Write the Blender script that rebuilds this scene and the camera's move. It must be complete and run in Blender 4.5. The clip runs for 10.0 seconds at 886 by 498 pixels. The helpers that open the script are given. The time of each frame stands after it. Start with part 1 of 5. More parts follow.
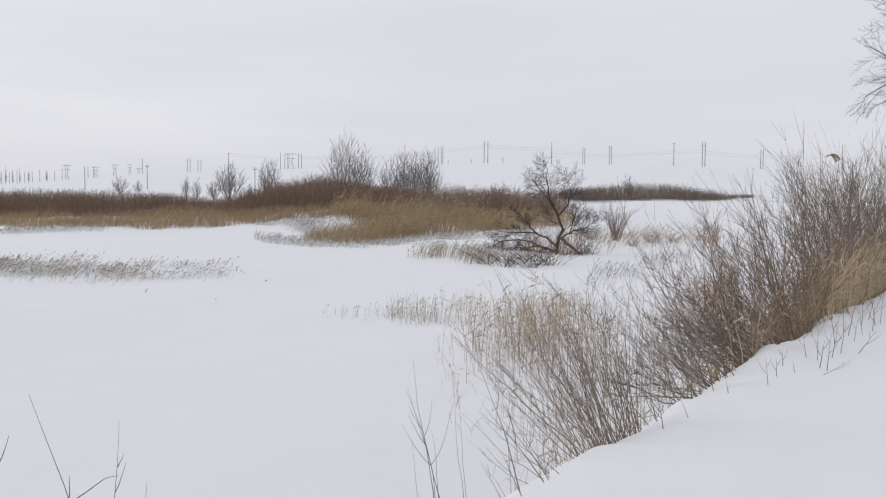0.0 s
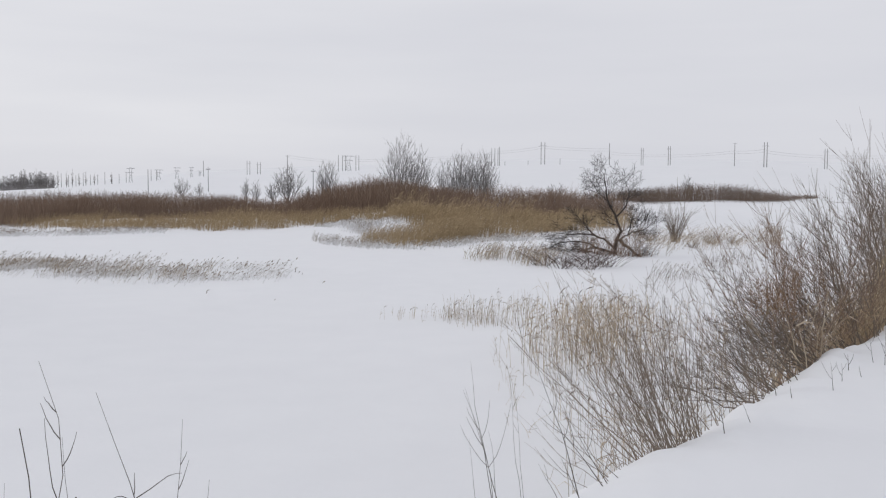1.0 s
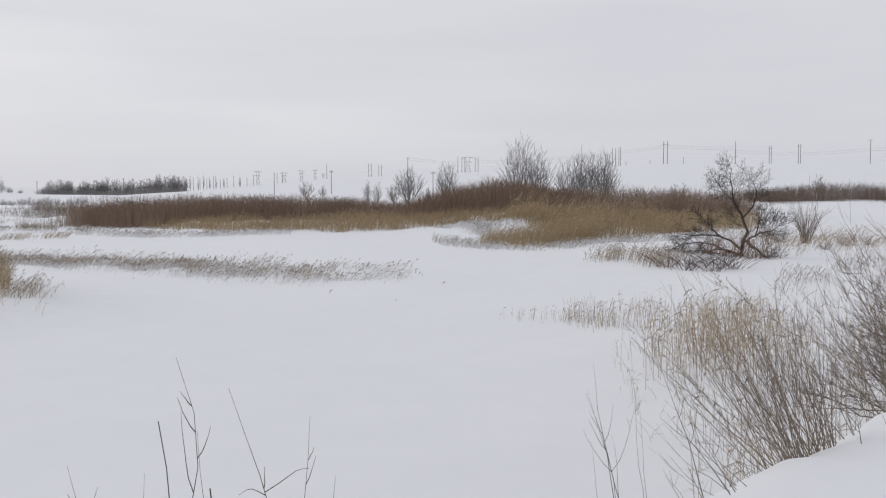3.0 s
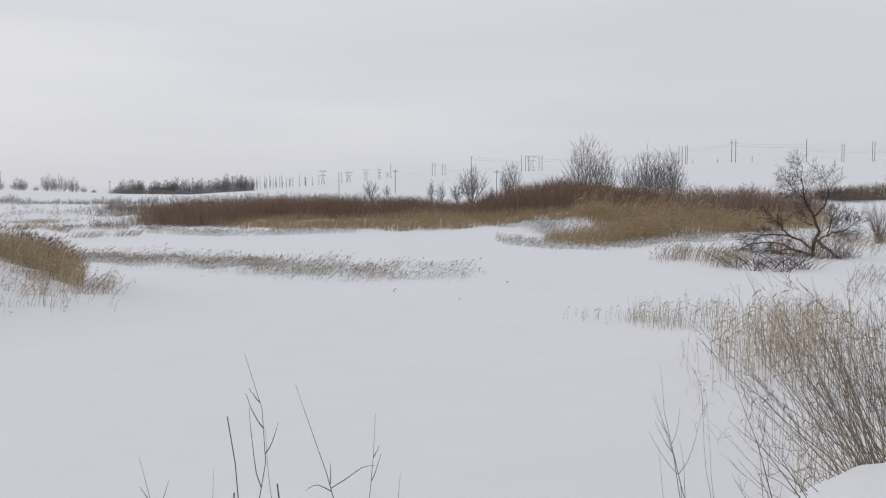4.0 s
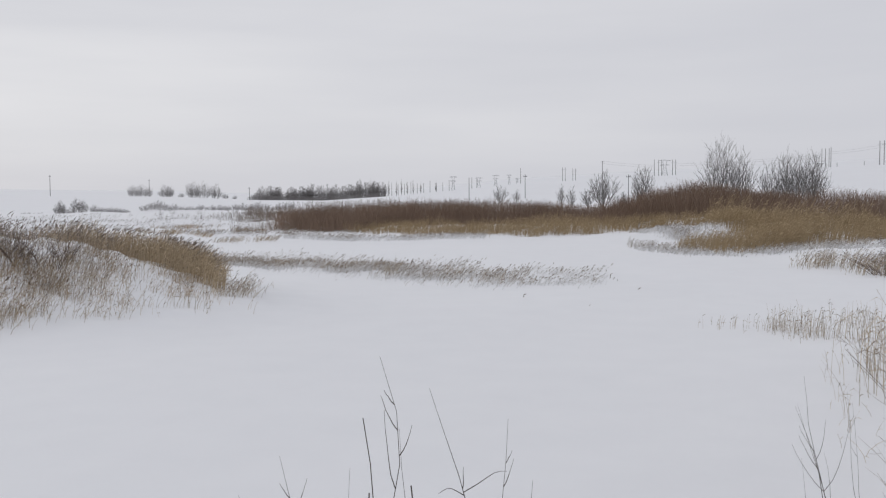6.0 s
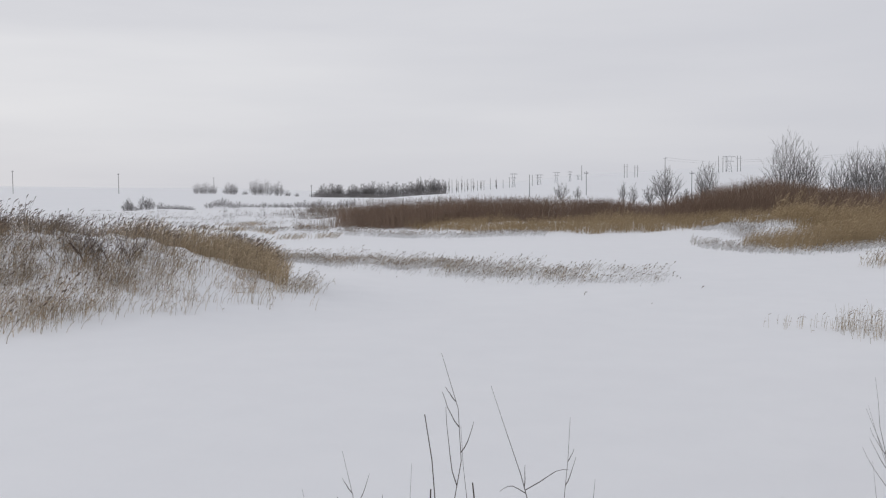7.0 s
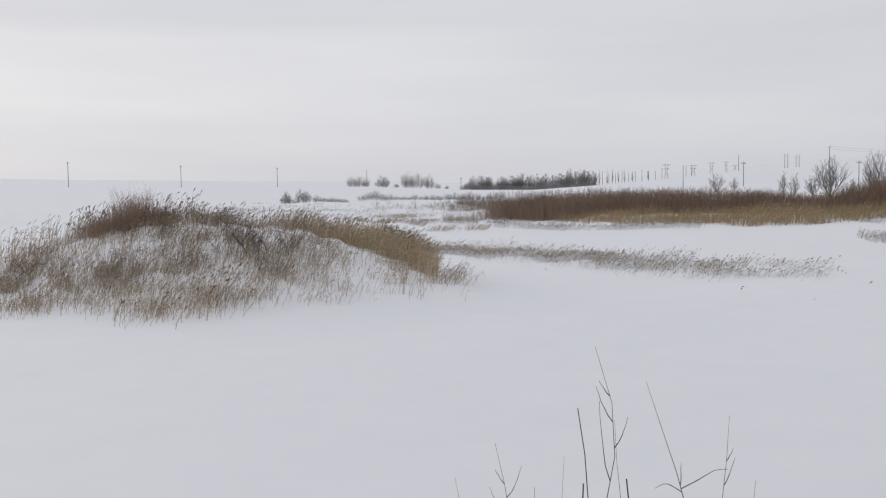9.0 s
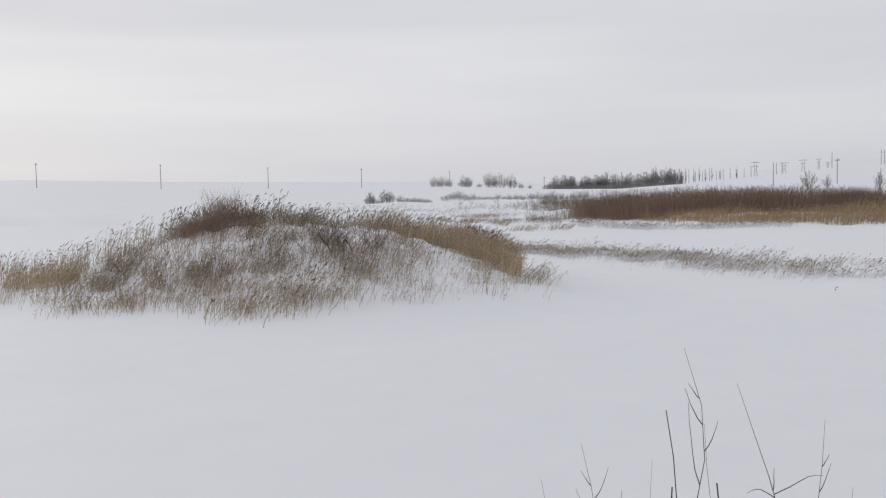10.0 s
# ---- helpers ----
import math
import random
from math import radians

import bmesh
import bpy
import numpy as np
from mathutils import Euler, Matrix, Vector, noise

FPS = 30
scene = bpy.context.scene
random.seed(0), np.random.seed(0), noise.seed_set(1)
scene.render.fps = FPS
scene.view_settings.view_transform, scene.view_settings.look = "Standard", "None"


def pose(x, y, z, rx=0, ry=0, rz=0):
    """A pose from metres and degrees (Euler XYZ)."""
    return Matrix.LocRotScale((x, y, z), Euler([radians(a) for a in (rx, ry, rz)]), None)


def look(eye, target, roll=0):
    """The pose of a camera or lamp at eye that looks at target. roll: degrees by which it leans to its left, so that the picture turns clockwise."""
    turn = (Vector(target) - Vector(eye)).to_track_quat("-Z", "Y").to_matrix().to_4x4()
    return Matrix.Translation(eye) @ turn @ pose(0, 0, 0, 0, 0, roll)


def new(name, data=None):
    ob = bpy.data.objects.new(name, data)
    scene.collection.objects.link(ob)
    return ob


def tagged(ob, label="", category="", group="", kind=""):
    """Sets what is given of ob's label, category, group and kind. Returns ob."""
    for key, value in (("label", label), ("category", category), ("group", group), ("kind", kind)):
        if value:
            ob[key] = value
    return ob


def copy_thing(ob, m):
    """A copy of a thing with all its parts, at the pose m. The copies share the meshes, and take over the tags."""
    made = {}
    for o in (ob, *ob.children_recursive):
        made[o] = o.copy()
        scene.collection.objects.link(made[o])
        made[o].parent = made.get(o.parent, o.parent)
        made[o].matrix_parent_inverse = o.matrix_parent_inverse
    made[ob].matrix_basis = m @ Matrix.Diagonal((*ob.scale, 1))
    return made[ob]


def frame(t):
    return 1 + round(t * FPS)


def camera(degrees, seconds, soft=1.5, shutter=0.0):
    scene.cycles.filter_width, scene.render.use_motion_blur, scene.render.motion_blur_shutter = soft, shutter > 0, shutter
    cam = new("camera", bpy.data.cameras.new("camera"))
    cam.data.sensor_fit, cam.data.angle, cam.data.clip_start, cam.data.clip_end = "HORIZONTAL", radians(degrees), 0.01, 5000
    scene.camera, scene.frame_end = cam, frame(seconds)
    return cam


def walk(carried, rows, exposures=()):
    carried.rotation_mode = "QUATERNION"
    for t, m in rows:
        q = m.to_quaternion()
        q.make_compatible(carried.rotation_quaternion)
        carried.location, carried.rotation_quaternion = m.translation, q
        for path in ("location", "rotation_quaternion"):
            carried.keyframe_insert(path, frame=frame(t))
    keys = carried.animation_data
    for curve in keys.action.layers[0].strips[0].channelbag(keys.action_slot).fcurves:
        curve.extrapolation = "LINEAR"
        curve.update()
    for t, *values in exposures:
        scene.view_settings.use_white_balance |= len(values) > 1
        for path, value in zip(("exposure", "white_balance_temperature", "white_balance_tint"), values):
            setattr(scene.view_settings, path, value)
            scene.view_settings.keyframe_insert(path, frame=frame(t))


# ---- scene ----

# ---------------------------------------------------------------- camera and walk
cam = camera(49.57, 10.0, soft=1.2)
EYE, ARM = 3.6, 0.105         # eye height over the ice; reach of the turning arms
ROWS = [  # seconds, yaw to the left, pitch, roll
    (0.0, -0.035, -3.8, -0.501),
    (0.5, 1.676, -3.733, -0.428),
    (1.0, 3.349, -3.731, -0.334),
    (1.5, 4.976, -3.673, -0.249),
    (2.0, 6.712, -3.647, -0.137),
    (2.5, 8.595, -3.664, -0.017),
    (4.0, 14.254, -3.73, 0.125),
    (4.5, 16.264, -3.745, 0.166),
    (5.0, 18.276, -3.646, 0.207),
    (5.5, 20.155, -3.486, 0.273),
    (7.0, 25.587, -3.519, 0.482),
    (7.5, 27.465, -3.78, 0.407),
    (8.0, 29.796, -3.885, 0.497),
    (8.5, 32.043, -3.871, 0.609),
    (9.0, 34.48, -3.889, 0.796),
    (9.5, 36.989, -3.864, 1.142),
    (10.0, 39.438, -3.816, 1.178),
]


def eye_pose(yaw, pitch, roll):
    a = radians(yaw)
    return (pose(-ARM * math.sin(a), ARM * math.cos(a) - ARM, EYE, 0, 0, yaw)
            @ pose(0, 0, 0, 90 + pitch) @ pose(0, 0, 0, 0, 0, -roll))


EXPOSURES = [(0.0, 0.03), (1.5, -0.06), (2.5, -0.08), (5.0, -0.16), (7.5, -0.17), (10.0, -0.16)]
walk(cam, [(t, eye_pose(y, p, r)) for t, y, p, r in ROWS], EXPOSURES)

# ---------------------------------------------------------------- sky and sun
SUN_AZ, SUN_EL = 78.0, 16.0   # degrees to the left of straight ahead, height
world = bpy.data.worlds.new("overcast_sky")
scene.world = world
world.use_nodes = True
wn, wl = world.node_tree.nodes, world.node_tree.links
wn.clear()
w_out = wn.new("ShaderNodeOutputWorld")
w_mix = wn.new("ShaderNodeMixShader")
w_mix.inputs[0].default_value = 0.975
w_sky = wn.new("ShaderNodeTexSky")
w_sky.sky_type, w_sky.sun_disc = "NISHITA", False
w_sky.sun_elevation, w_sky.sun_rotation = radians(SUN_EL), radians(-SUN_AZ)
w_bg1 = wn.new("ShaderNodeBackground")
w_bg1.inputs[1].default_value = 0.1
w_bg2 = wn.new("ShaderNodeBackground")
w_bg2.inputs[1].default_value = 1.0
w_co = wn.new("ShaderNodeTexCoord")
w_map = wn.new("ShaderNodeMapping")
w_map.inputs["Scale"].default_value = (1.2, 1.2, 9.0)
w_noise = wn.new("ShaderNodeTexNoise")
w_noise.inputs["Scale"].default_value, w_noise.inputs["Detail"].default_value = 1.6, 5.0
w_noise.inputs["Roughness"].default_value = 0.5
w_calm = wn.new("ShaderNodeMapRange")   # soft, even cloud
w_calm.inputs["From Min"].default_value, w_calm.inputs["From Max"].default_value = 0.0, 1.0
w_calm.inputs["To Min"].default_value, w_calm.inputs["To Max"].default_value = 0.19, 0.81
w_dot = wn.new("ShaderNodeVectorMath")
w_dot.operation = "DOT_PRODUCT"
w_dot.inputs[1].default_value = (-math.sin(radians(SUN_AZ)) * math.cos(radians(SUN_EL)), math.cos(radians(SUN_AZ)) * math.cos(radians(SUN_EL)), math.sin(radians(SUN_EL)))
w_near = wn.new("ShaderNodeMapRange")
w_near.inputs["From Min"].default_value, w_near.inputs["From Max"].default_value = 0.25, 1.0
w_near.inputs["To Min"].default_value, w_near.inputs["To Max"].default_value = -0.18, 0.46
w_gain = wn.new("ShaderNodeMath")
w_gain.operation = "MULTIPLY"
w_add = wn.new("ShaderNodeMath")
w_add.operation = "ADD"
w_sep = wn.new("ShaderNodeSeparateXYZ")
w_low = wn.new("ShaderNodeMapRange")
w_low.inputs["From Min"].default_value, w_low.inputs["From Max"].default_value = 0.0, 0.12
w_low.inputs["To Min"].default_value, w_low.inputs["To Max"].default_value = -0.09, 0.0
w_sum = wn.new("ShaderNodeMath")
w_sum.operation = "ADD"
w_band = wn.new("ShaderNodeValToRGB")   # a brighter rift low in the clouds, on the sun's side
w_band.color_ramp.elements[0].position, w_band.color_ramp.elements[0].color = 0.02, (0.15, 0.15, 0.15, 1)
w_band.color_ramp.elements[1].position, w_band.color_ramp.elements[1].color = 0.40, (0.3, 0.3, 0.3, 1)
for at, v in ((0.07, 0.6), (0.10, 0.9), (0.145, 1.0), (0.165, 0.1), (0.20, 0.0), (0.23, 0.3)):
    w_band.color_ramp.elements.new(at).color = (v, v, v, 1)
w_side = wn.new("ShaderNodeMapRange")
w_side.inputs["From Min"].default_value, w_side.inputs["From Max"].default_value = 0.45, 0.95
w_side.inputs["To Min"].default_value, w_side.inputs["To Max"].default_value = 0.0, 0.36
w_level = wn.new("ShaderNodeMath")
w_level.operation, w_level.inputs[1].default_value = "SUBTRACT", 0.3
w_rift = wn.new("ShaderNodeMath")
w_rift.operation = "MULTIPLY"
w_total = wn.new("ShaderNodeMath")
w_total.operation = "ADD"
w_ramp = wn.new("ShaderNodeValToRGB")
w_ramp.color_ramp.elements[0].position, w_ramp.color_ramp.elements[0].color = 0.3, (0.671, 0.679, 0.735, 1)
w_ramp.color_ramp.elements[1].position, w_ramp.color_ramp.elements[1].color = 1.0, (0.884, 0.882, 0.906, 1)
for a, b in ((w_co.outputs["Generated"], w_map.inputs[0]), (w_map.outputs[0], w_noise.inputs["Vector"]),
             (w_co.outputs["Generated"], w_dot.inputs[0]), (w_dot.outputs["Value"], w_near.inputs["Value"]),
             (w_near.outputs[0], w_gain.inputs[0]), (w_noise.outputs["Fac"], w_calm.inputs["Value"]), (w_calm.outputs[0], w_gain.inputs[1]),
             (w_calm.outputs[0], w_add.inputs[0]), (w_gain.outputs[0], w_add.inputs[1]), (w_add.outputs[0], w_sum.inputs[0]),
             (w_co.outputs["Generated"], w_sep.inputs[0]), (w_sep.outputs["Z"], w_low.inputs["Value"]), (w_low.outputs[0], w_sum.inputs[1]), (w_sum.outputs[0], w_total.inputs[0]), (w_rift.outputs[0], w_total.inputs[1]), (w_total.outputs[0], w_ramp.inputs[0]),
             (w_sep.outputs["Z"], w_band.inputs[0]), (w_dot.outputs["Value"], w_side.inputs["Value"]), (w_band.outputs[0], w_level.inputs[0]), (w_level.outputs[0], w_rift.inputs[0]), (w_side.outputs[0], w_rift.inputs[1]), (w_ramp.outputs[0], w_bg2.inputs[0]),
             (w_sky.outputs[0], w_bg1.inputs[0]), (w_bg1.outputs[0], w_mix.inputs[1]),
             (w_bg2.outputs[0], w_mix.inputs[2]), (w_mix.outputs[0], w_out.inputs[0])):
    wl.new(a, b)

sun = new("sun", bpy.data.lights.new("sun", "SUN"))
sun.data.energy, sun.data.angle, sun.data.color = 0.6, radians(20), (1.0, 0.97, 0.93)
sun.matrix_world = look((0, 0, 0), (math.sin(radians(SUN_AZ)) * math.cos(radians(SUN_EL)),
                                    -math.cos(radians(SUN_AZ)) * math.cos(radians(SUN_EL)),
                                    -math.sin(radians(SUN_EL))))


# ---------------------------------------------------------------- materials
def material(name, dark, light, rough=0.85, scale=6.0, island=0.5, bump=0.0, bump_scale=30.0, spec=0.2):
    """Two tones mixed by grain at two scales and, piece by piece, at random."""
    m = bpy.data.materials.new(name)
    m.use_nodes = True
    n, l = m.node_tree.nodes, m.node_tree.links
    b = n["Principled BSDF"]
    b.inputs["Roughness"].default_value = rough
    b.inputs["Specular IOR Level"].default_value = spec
    co = n.new("ShaderNodeTexCoord")
    grain = n.new("ShaderNodeTexNoise")
    grain.inputs["Scale"].default_value, grain.inputs["Detail"].default_value = scale, 6.0
    coarse = n.new("ShaderNodeTexNoise")
    coarse.inputs["Scale"].default_value = scale * 0.07
    geo = n.new("ShaderNodeNewGeometry")
    m1, m2 = n.new("ShaderNodeMix"), n.new("ShaderNodeMix")
    m1.inputs[0].default_value, m2.inputs[0].default_value = 0.5, island
    ramp = n.new("ShaderNodeValToRGB")
    ramp.color_ramp.elements[0].position, ramp.color_ramp.elements[0].color = 0.2, (*dark, 1)
    ramp.color_ramp.elements[1].position, ramp.color_ramp.elements[1].color = 0.8, (*light, 1)
    for a, c in ((co.outputs["Object"], grain.inputs["Vector"]), (co.outputs["Object"], coarse.inputs["Vector"]),
                 (grain.outputs["Fac"], m1.inputs[2]), (coarse.outputs["Fac"], m1.inputs[3]),
                 (m1.outputs[0], m2.inputs[2]), (geo.outputs["Random Per Island"], m2.inputs[3]),
                 (m2.outputs[0], ramp.inputs[0]), (ramp.outputs[0], b.inputs["Base Color"])):
        l.new(a, c)
    if bump:
        bn = n.new("ShaderNodeTexNoise")
        bn.inputs["Scale"].default_value, bn.inputs["Detail"].default_value = bump_scale, 8.0
        bp = n.new("ShaderNodeBump")
        bp.inputs["Strength"].default_value, bp.inputs["Distance"].default_value = bump, 0.02
        l.new(co.outputs["Object"], bn.inputs["Vector"])
        l.new(bn.outputs["Fac"], bp.inputs["Height"])
        l.new(bp.outputs[0], b.inputs["Normal"])
    return m


SNOW = material("snow", (0.80, 0.81, 0.832), (0.86, 0.868, 0.885), 0.7, 0.9, 0.0, 0.35, 5.0, 0.4)
SNOW.node_tree.nodes["Principled BSDF"].inputs["Sheen Weight"].default_value = 0.08
STRAW = material("dry_reed", (0.25, 0.18, 0.113), (0.52, 0.40, 0.268), 0.8, 3.0, 0.7)
GOLD = material("golden_reed", (0.35, 0.275, 0.178), (0.64, 0.52, 0.365), 0.8, 3.0, 0.7)
FAR_GOLD = material("weathered_reed", (0.275, 0.205, 0.120), (0.50, 0.386, 0.240), 0.85, 0.25, 0.35)
STRAW_PALE = material("pale_reed", (0.24, 0.19, 0.135), (0.56, 0.47, 0.355), 0.8, 3.0, 0.7)
SNOWY_REED = material("snow_caked_reed", (0.36, 0.33, 0.29), (0.74, 0.72, 0.70), 0.85, 3.0, 0.7)
CAKED = material("snow_crusted_reed", (0.55, 0.54, 0.53), (0.82, 0.82, 0.83), 0.9, 3.0, 0.7)
PALE_PLUME = material("pale_plume", (0.19, 0.155, 0.125), (0.38, 0.325, 0.27), 0.95, 8.0, 0.6)
PLUME = material("reed_plume", (0.13, 0.10, 0.08), (0.30, 0.25, 0.20), 0.95, 8.0, 0.6)
OSIER = material("red_brown_twigs", (0.165, 0.117, 0.087), (0.36, 0.262, 0.197), 0.85, 0.22, 0.12)
DARK_TWIG = material("dark_brown_twigs", (0.08, 0.066, 0.055), (0.20, 0.165, 0.135), 0.8, 5.0, 0.6)
TWIG = material("grey_brown_twigs", (0.125, 0.10, 0.08), (0.31, 0.255, 0.205), 0.8, 5.0, 0.6)
BARK = material("dark_bark", (0.03, 0.026, 0.024), (0.10, 0.085, 0.075), 0.9, 12.0, 0.3, 0.6, 25.0)
GREY_BARK = material("grey_bark", (0.09, 0.085, 0.08), (0.22, 0.205, 0.19), 0.9, 8.0, 0.5, 0.4, 20.0)
POPLAR_BARK = material("pale_grey_bark", (0.135, 0.128, 0.12), (0.30, 0.285, 0.27), 0.9, 8.0, 0.5)
DRY_LEAF = material("dry_leaf", (0.11, 0.06, 0.03), (0.30, 0.18, 0.09), 0.8, 10.0, 0.7)
WOOD_GREY = material("grey_wood_twigs", (0.16, 0.152, 0.15), (0.34, 0.325, 0.315), 0.9, 1.0, 0.5)
# frost on the field bushes; on the far trees its paleness paints in haze
FROST_HAZE = material("frosted_hazy_twigs", (0.30, 0.29, 0.29), (0.52, 0.505, 0.505), 0.9, 1.0, 0.5)
BROWN_SCRUB = material("brown_scrub", (0.12, 0.09, 0.07), (0.27, 0.205, 0.16), 0.85, 5.0, 0.5)
SCRUB = material("dark_scrub", (0.06, 0.045, 0.04), (0.17, 0.125, 0.105), 0.85, 5.0, 0.5)
SHOOT = material("dark_shoot", (0.05, 0.042, 0.036), (0.13, 0.11, 0.095), 0.7, 20.0, 0.4)
CONCRETE = material("concrete", (0.16, 0.16, 0.16), (0.29, 0.29, 0.28), 0.9, 3.0, 0.2, 0.3, 20.0)
STEEL = material("galvanised_steel", (0.16, 0.17, 0.18), (0.26, 0.27, 0.28), 0.55, 4.0, 0.2, spec=0.5)
CABLE = material("cable", (0.10, 0.10, 0.11), (0.16, 0.16, 0.17), 0.5, 4.0, 0.1)

# ---------------------------------------------------------------- the lie of the land
DAM = radians(33.0)           # the bank's crest runs this far to the right of straight ahead
DU = np.array([math.sin(DAM), math.cos(DAM)])
DN = np.array([-math.cos(DAM), math.sin(DAM)])
CREST, EDGE = 2.05, 2.3       # crest height, and how far ahead of the eye its edge runs


def swell(x, y, wave, seed, octaves=3):
    """Soft rolling noise about -1 to 1."""
    g, total, amp = np.random.default_rng(seed), 0.0, 1.0
    for _ in range(octaves):
        for _ in range(5):
            a, ph = g.uniform(0, 6.283), g.uniform(0, 6.283)
            total = total + amp * 0.35 * np.sin((x * math.cos(a) + y * math.sin(a)) * 6.283 / wave * g.uniform(0.7, 1.4) + ph)
        wave, amp = wave * 0.45, amp * 0.5
    return total


def smooth(v):
    v = np.clip(v, 0.0, 1.0)
    return v * v * (3 - 2 * v)


SHORE_AZ = (-60, -25, -12, -8, -4, 0, 2.8, 4.8, 6.5, 8.2, 9.5, 12.7, 16.5, 23.4, 27, 31, 35, 60, 90)
SHORE_D = (100, 100, 95, 92, 81, 68, 64.5, 66.5, 71, 76, 79, 80.5, 79, 80, 88, 96, 104, 110, 110)
RISE_AZ = (-180, -60, -25, -18, -13, -2, 9, 17.5, 20, 22, 25, 29, 33, 39, 44, 50, 56, 62, 80, 180)
RISE_EL = (0.4, 0.9, 1.0, 1.06, 1.25, 1.3, 0.85, 0.45, 0.2, 0.04, -0.22, -0.44, -0.37, -0.15, -0.08, 0.04, 0.16, 0.36, 0.5, 0.4)


def land(x, y):
    """Height of the snow at x, y."""
    x, y = np.asarray(x, float), np.asarray(y, float)
    r, az = np.hypot(x, y), np.degrees(np.arctan2(-x, y))
    z = 0.05 * swell(x, y, 14.0, 3) * smooth((r - 6) / 10)
    # far shore and the slow rise of the fields behind it
    shore = np.interp(az, SHORE_AZ, SHORE_D)
    z = z + 0.45 * smooth((r - shore) / 7.0) * (1 + 0.5 * swell(x, y, 22.0, 5))
    far = smooth((r - 160) / 330.0)
    el = np.interp(az, RISE_AZ, RISE_EL)
    z = z * (1 - far) + far * (EYE + r * np.tan(np.radians(el)) + 0.35 * swell(x, y, 260.0, 9) + r * 0.006 * smooth((r - 800) / 1500))
    z = z + 1.0 * np.exp(-((az - 7.0) / 3.5) ** 2 - ((r - 92) / 12) ** 2)
    z = z + 0.12 * swell(x, y, 5.0, 29) * smooth((r - shore + 4) / 6) * smooth((150 - r) / 30)
    z = z + 0.10 * swell(x, y, 3.0, 41) * np.exp(-((az + 11) / 5.0) ** 2) * smooth((r - 46) / 6) * smooth((85 - r) / 15)
    z = z + 0.22 * swell(x * 0.6 - y * 0.2, y * 1.6, 16.0, 43) * smooth((az - 29) / 4) * smooth((r - 82) / 10) * smooth((170 - r) / 40)
    # snow hump round the old tree and the low point in front of the reeds
    z = z + 0.55 * np.exp(-((x - 6.0) / 6.0) ** 2 - ((y - 58.0) / 4.5) ** 2) + 0.35 * np.exp(-((x - 1.5) / 4.0) ** 2 - ((y - 52) / 4.0) ** 2)
    z = z + 0.45 * np.exp(-((x + 10.0) / 5.5) ** 2 - ((y - 73.0) / 5.0) ** 2) * (1 + 0.35 * swell(x, y, 4.0, 31))
    # reed island
    a = (x + 27.5) * 0.894 + (y - 24.0) * 0.447
    b = -(x + 27.5) * 0.447 + (y - 24.0) * 0.894
    z = z + (1.95 + 0.10 * swell(x, y, 4.0, 11)) * np.exp(-np.abs(a / 6.8) ** 2.4 - np.abs(b / 4.2) ** 2.2)
    z = z + (0.35 + 0.11 * swell(x, y, 1.5, 83, 2)) * np.exp(-((a - 1.0) / 9.0) ** 4 - ((b + 1.0) / 6.0) ** 4)
    z = z + 0.16 * np.exp(-((y - 38.5 - 0.12 * (x + 18)) / 2.6) ** 2 - ((x + 21) / 14.0) ** 4) * (1 + 0.5 * swell(x, y, 4.0, 13))
    # the bank
    s, u = x * DN[0] + y * DN[1], x * DU[0] + y * DU[1]
    edge = EDGE + 0.045 * swell(u, s * 0.2, 2.6, 17) + 0.03 * swell(u, s * 0.3, 0.7, 37, 2)
    w = 0.10
    drop = 0.85 * w * np.logaddexp(0, (s - edge) / w)
    top = CREST + 0.014 * swell(x, y, 3.5, 19) * smooth((r - 1.0) / 3) + 0.022 * swell(x, y, 0.6, 39, 2) * np.exp(-((s - edge) / 0.35) ** 2) - drop
    back = 1.4 * smooth((-s - 7) / 6)
    ends = smooth((260 - np.abs(u)) / 120)
    for uu, ss, size, high in ((9.0, 2.34, 0.16, 0.06), (9.5, 2.42, 0.18, 0.10), (10.1, 2.38, 0.14, 0.06), (12.6, 2.5, 0.2, 0.10), (13.6, 2.45, 0.25, 0.08), (6.9, 2.36, 0.12, 0.06)):
        top = top + high * np.exp(-((u - uu) / size) ** 2 - ((s - ss) / size) ** 2)
    bank = (top - back) * ends
    return np.logaddexp(z / 0.12, bank / 0.12) * 0.12 - 0.083 * np.exp(-np.abs(z - bank) / 0.3)


def spot(az, d):
    """Place at a bearing (degrees to the left of straight ahead) and distance from the eye's foot."""
    a = np.radians(az)
    return -d * np.sin(a), d * np.cos(a)


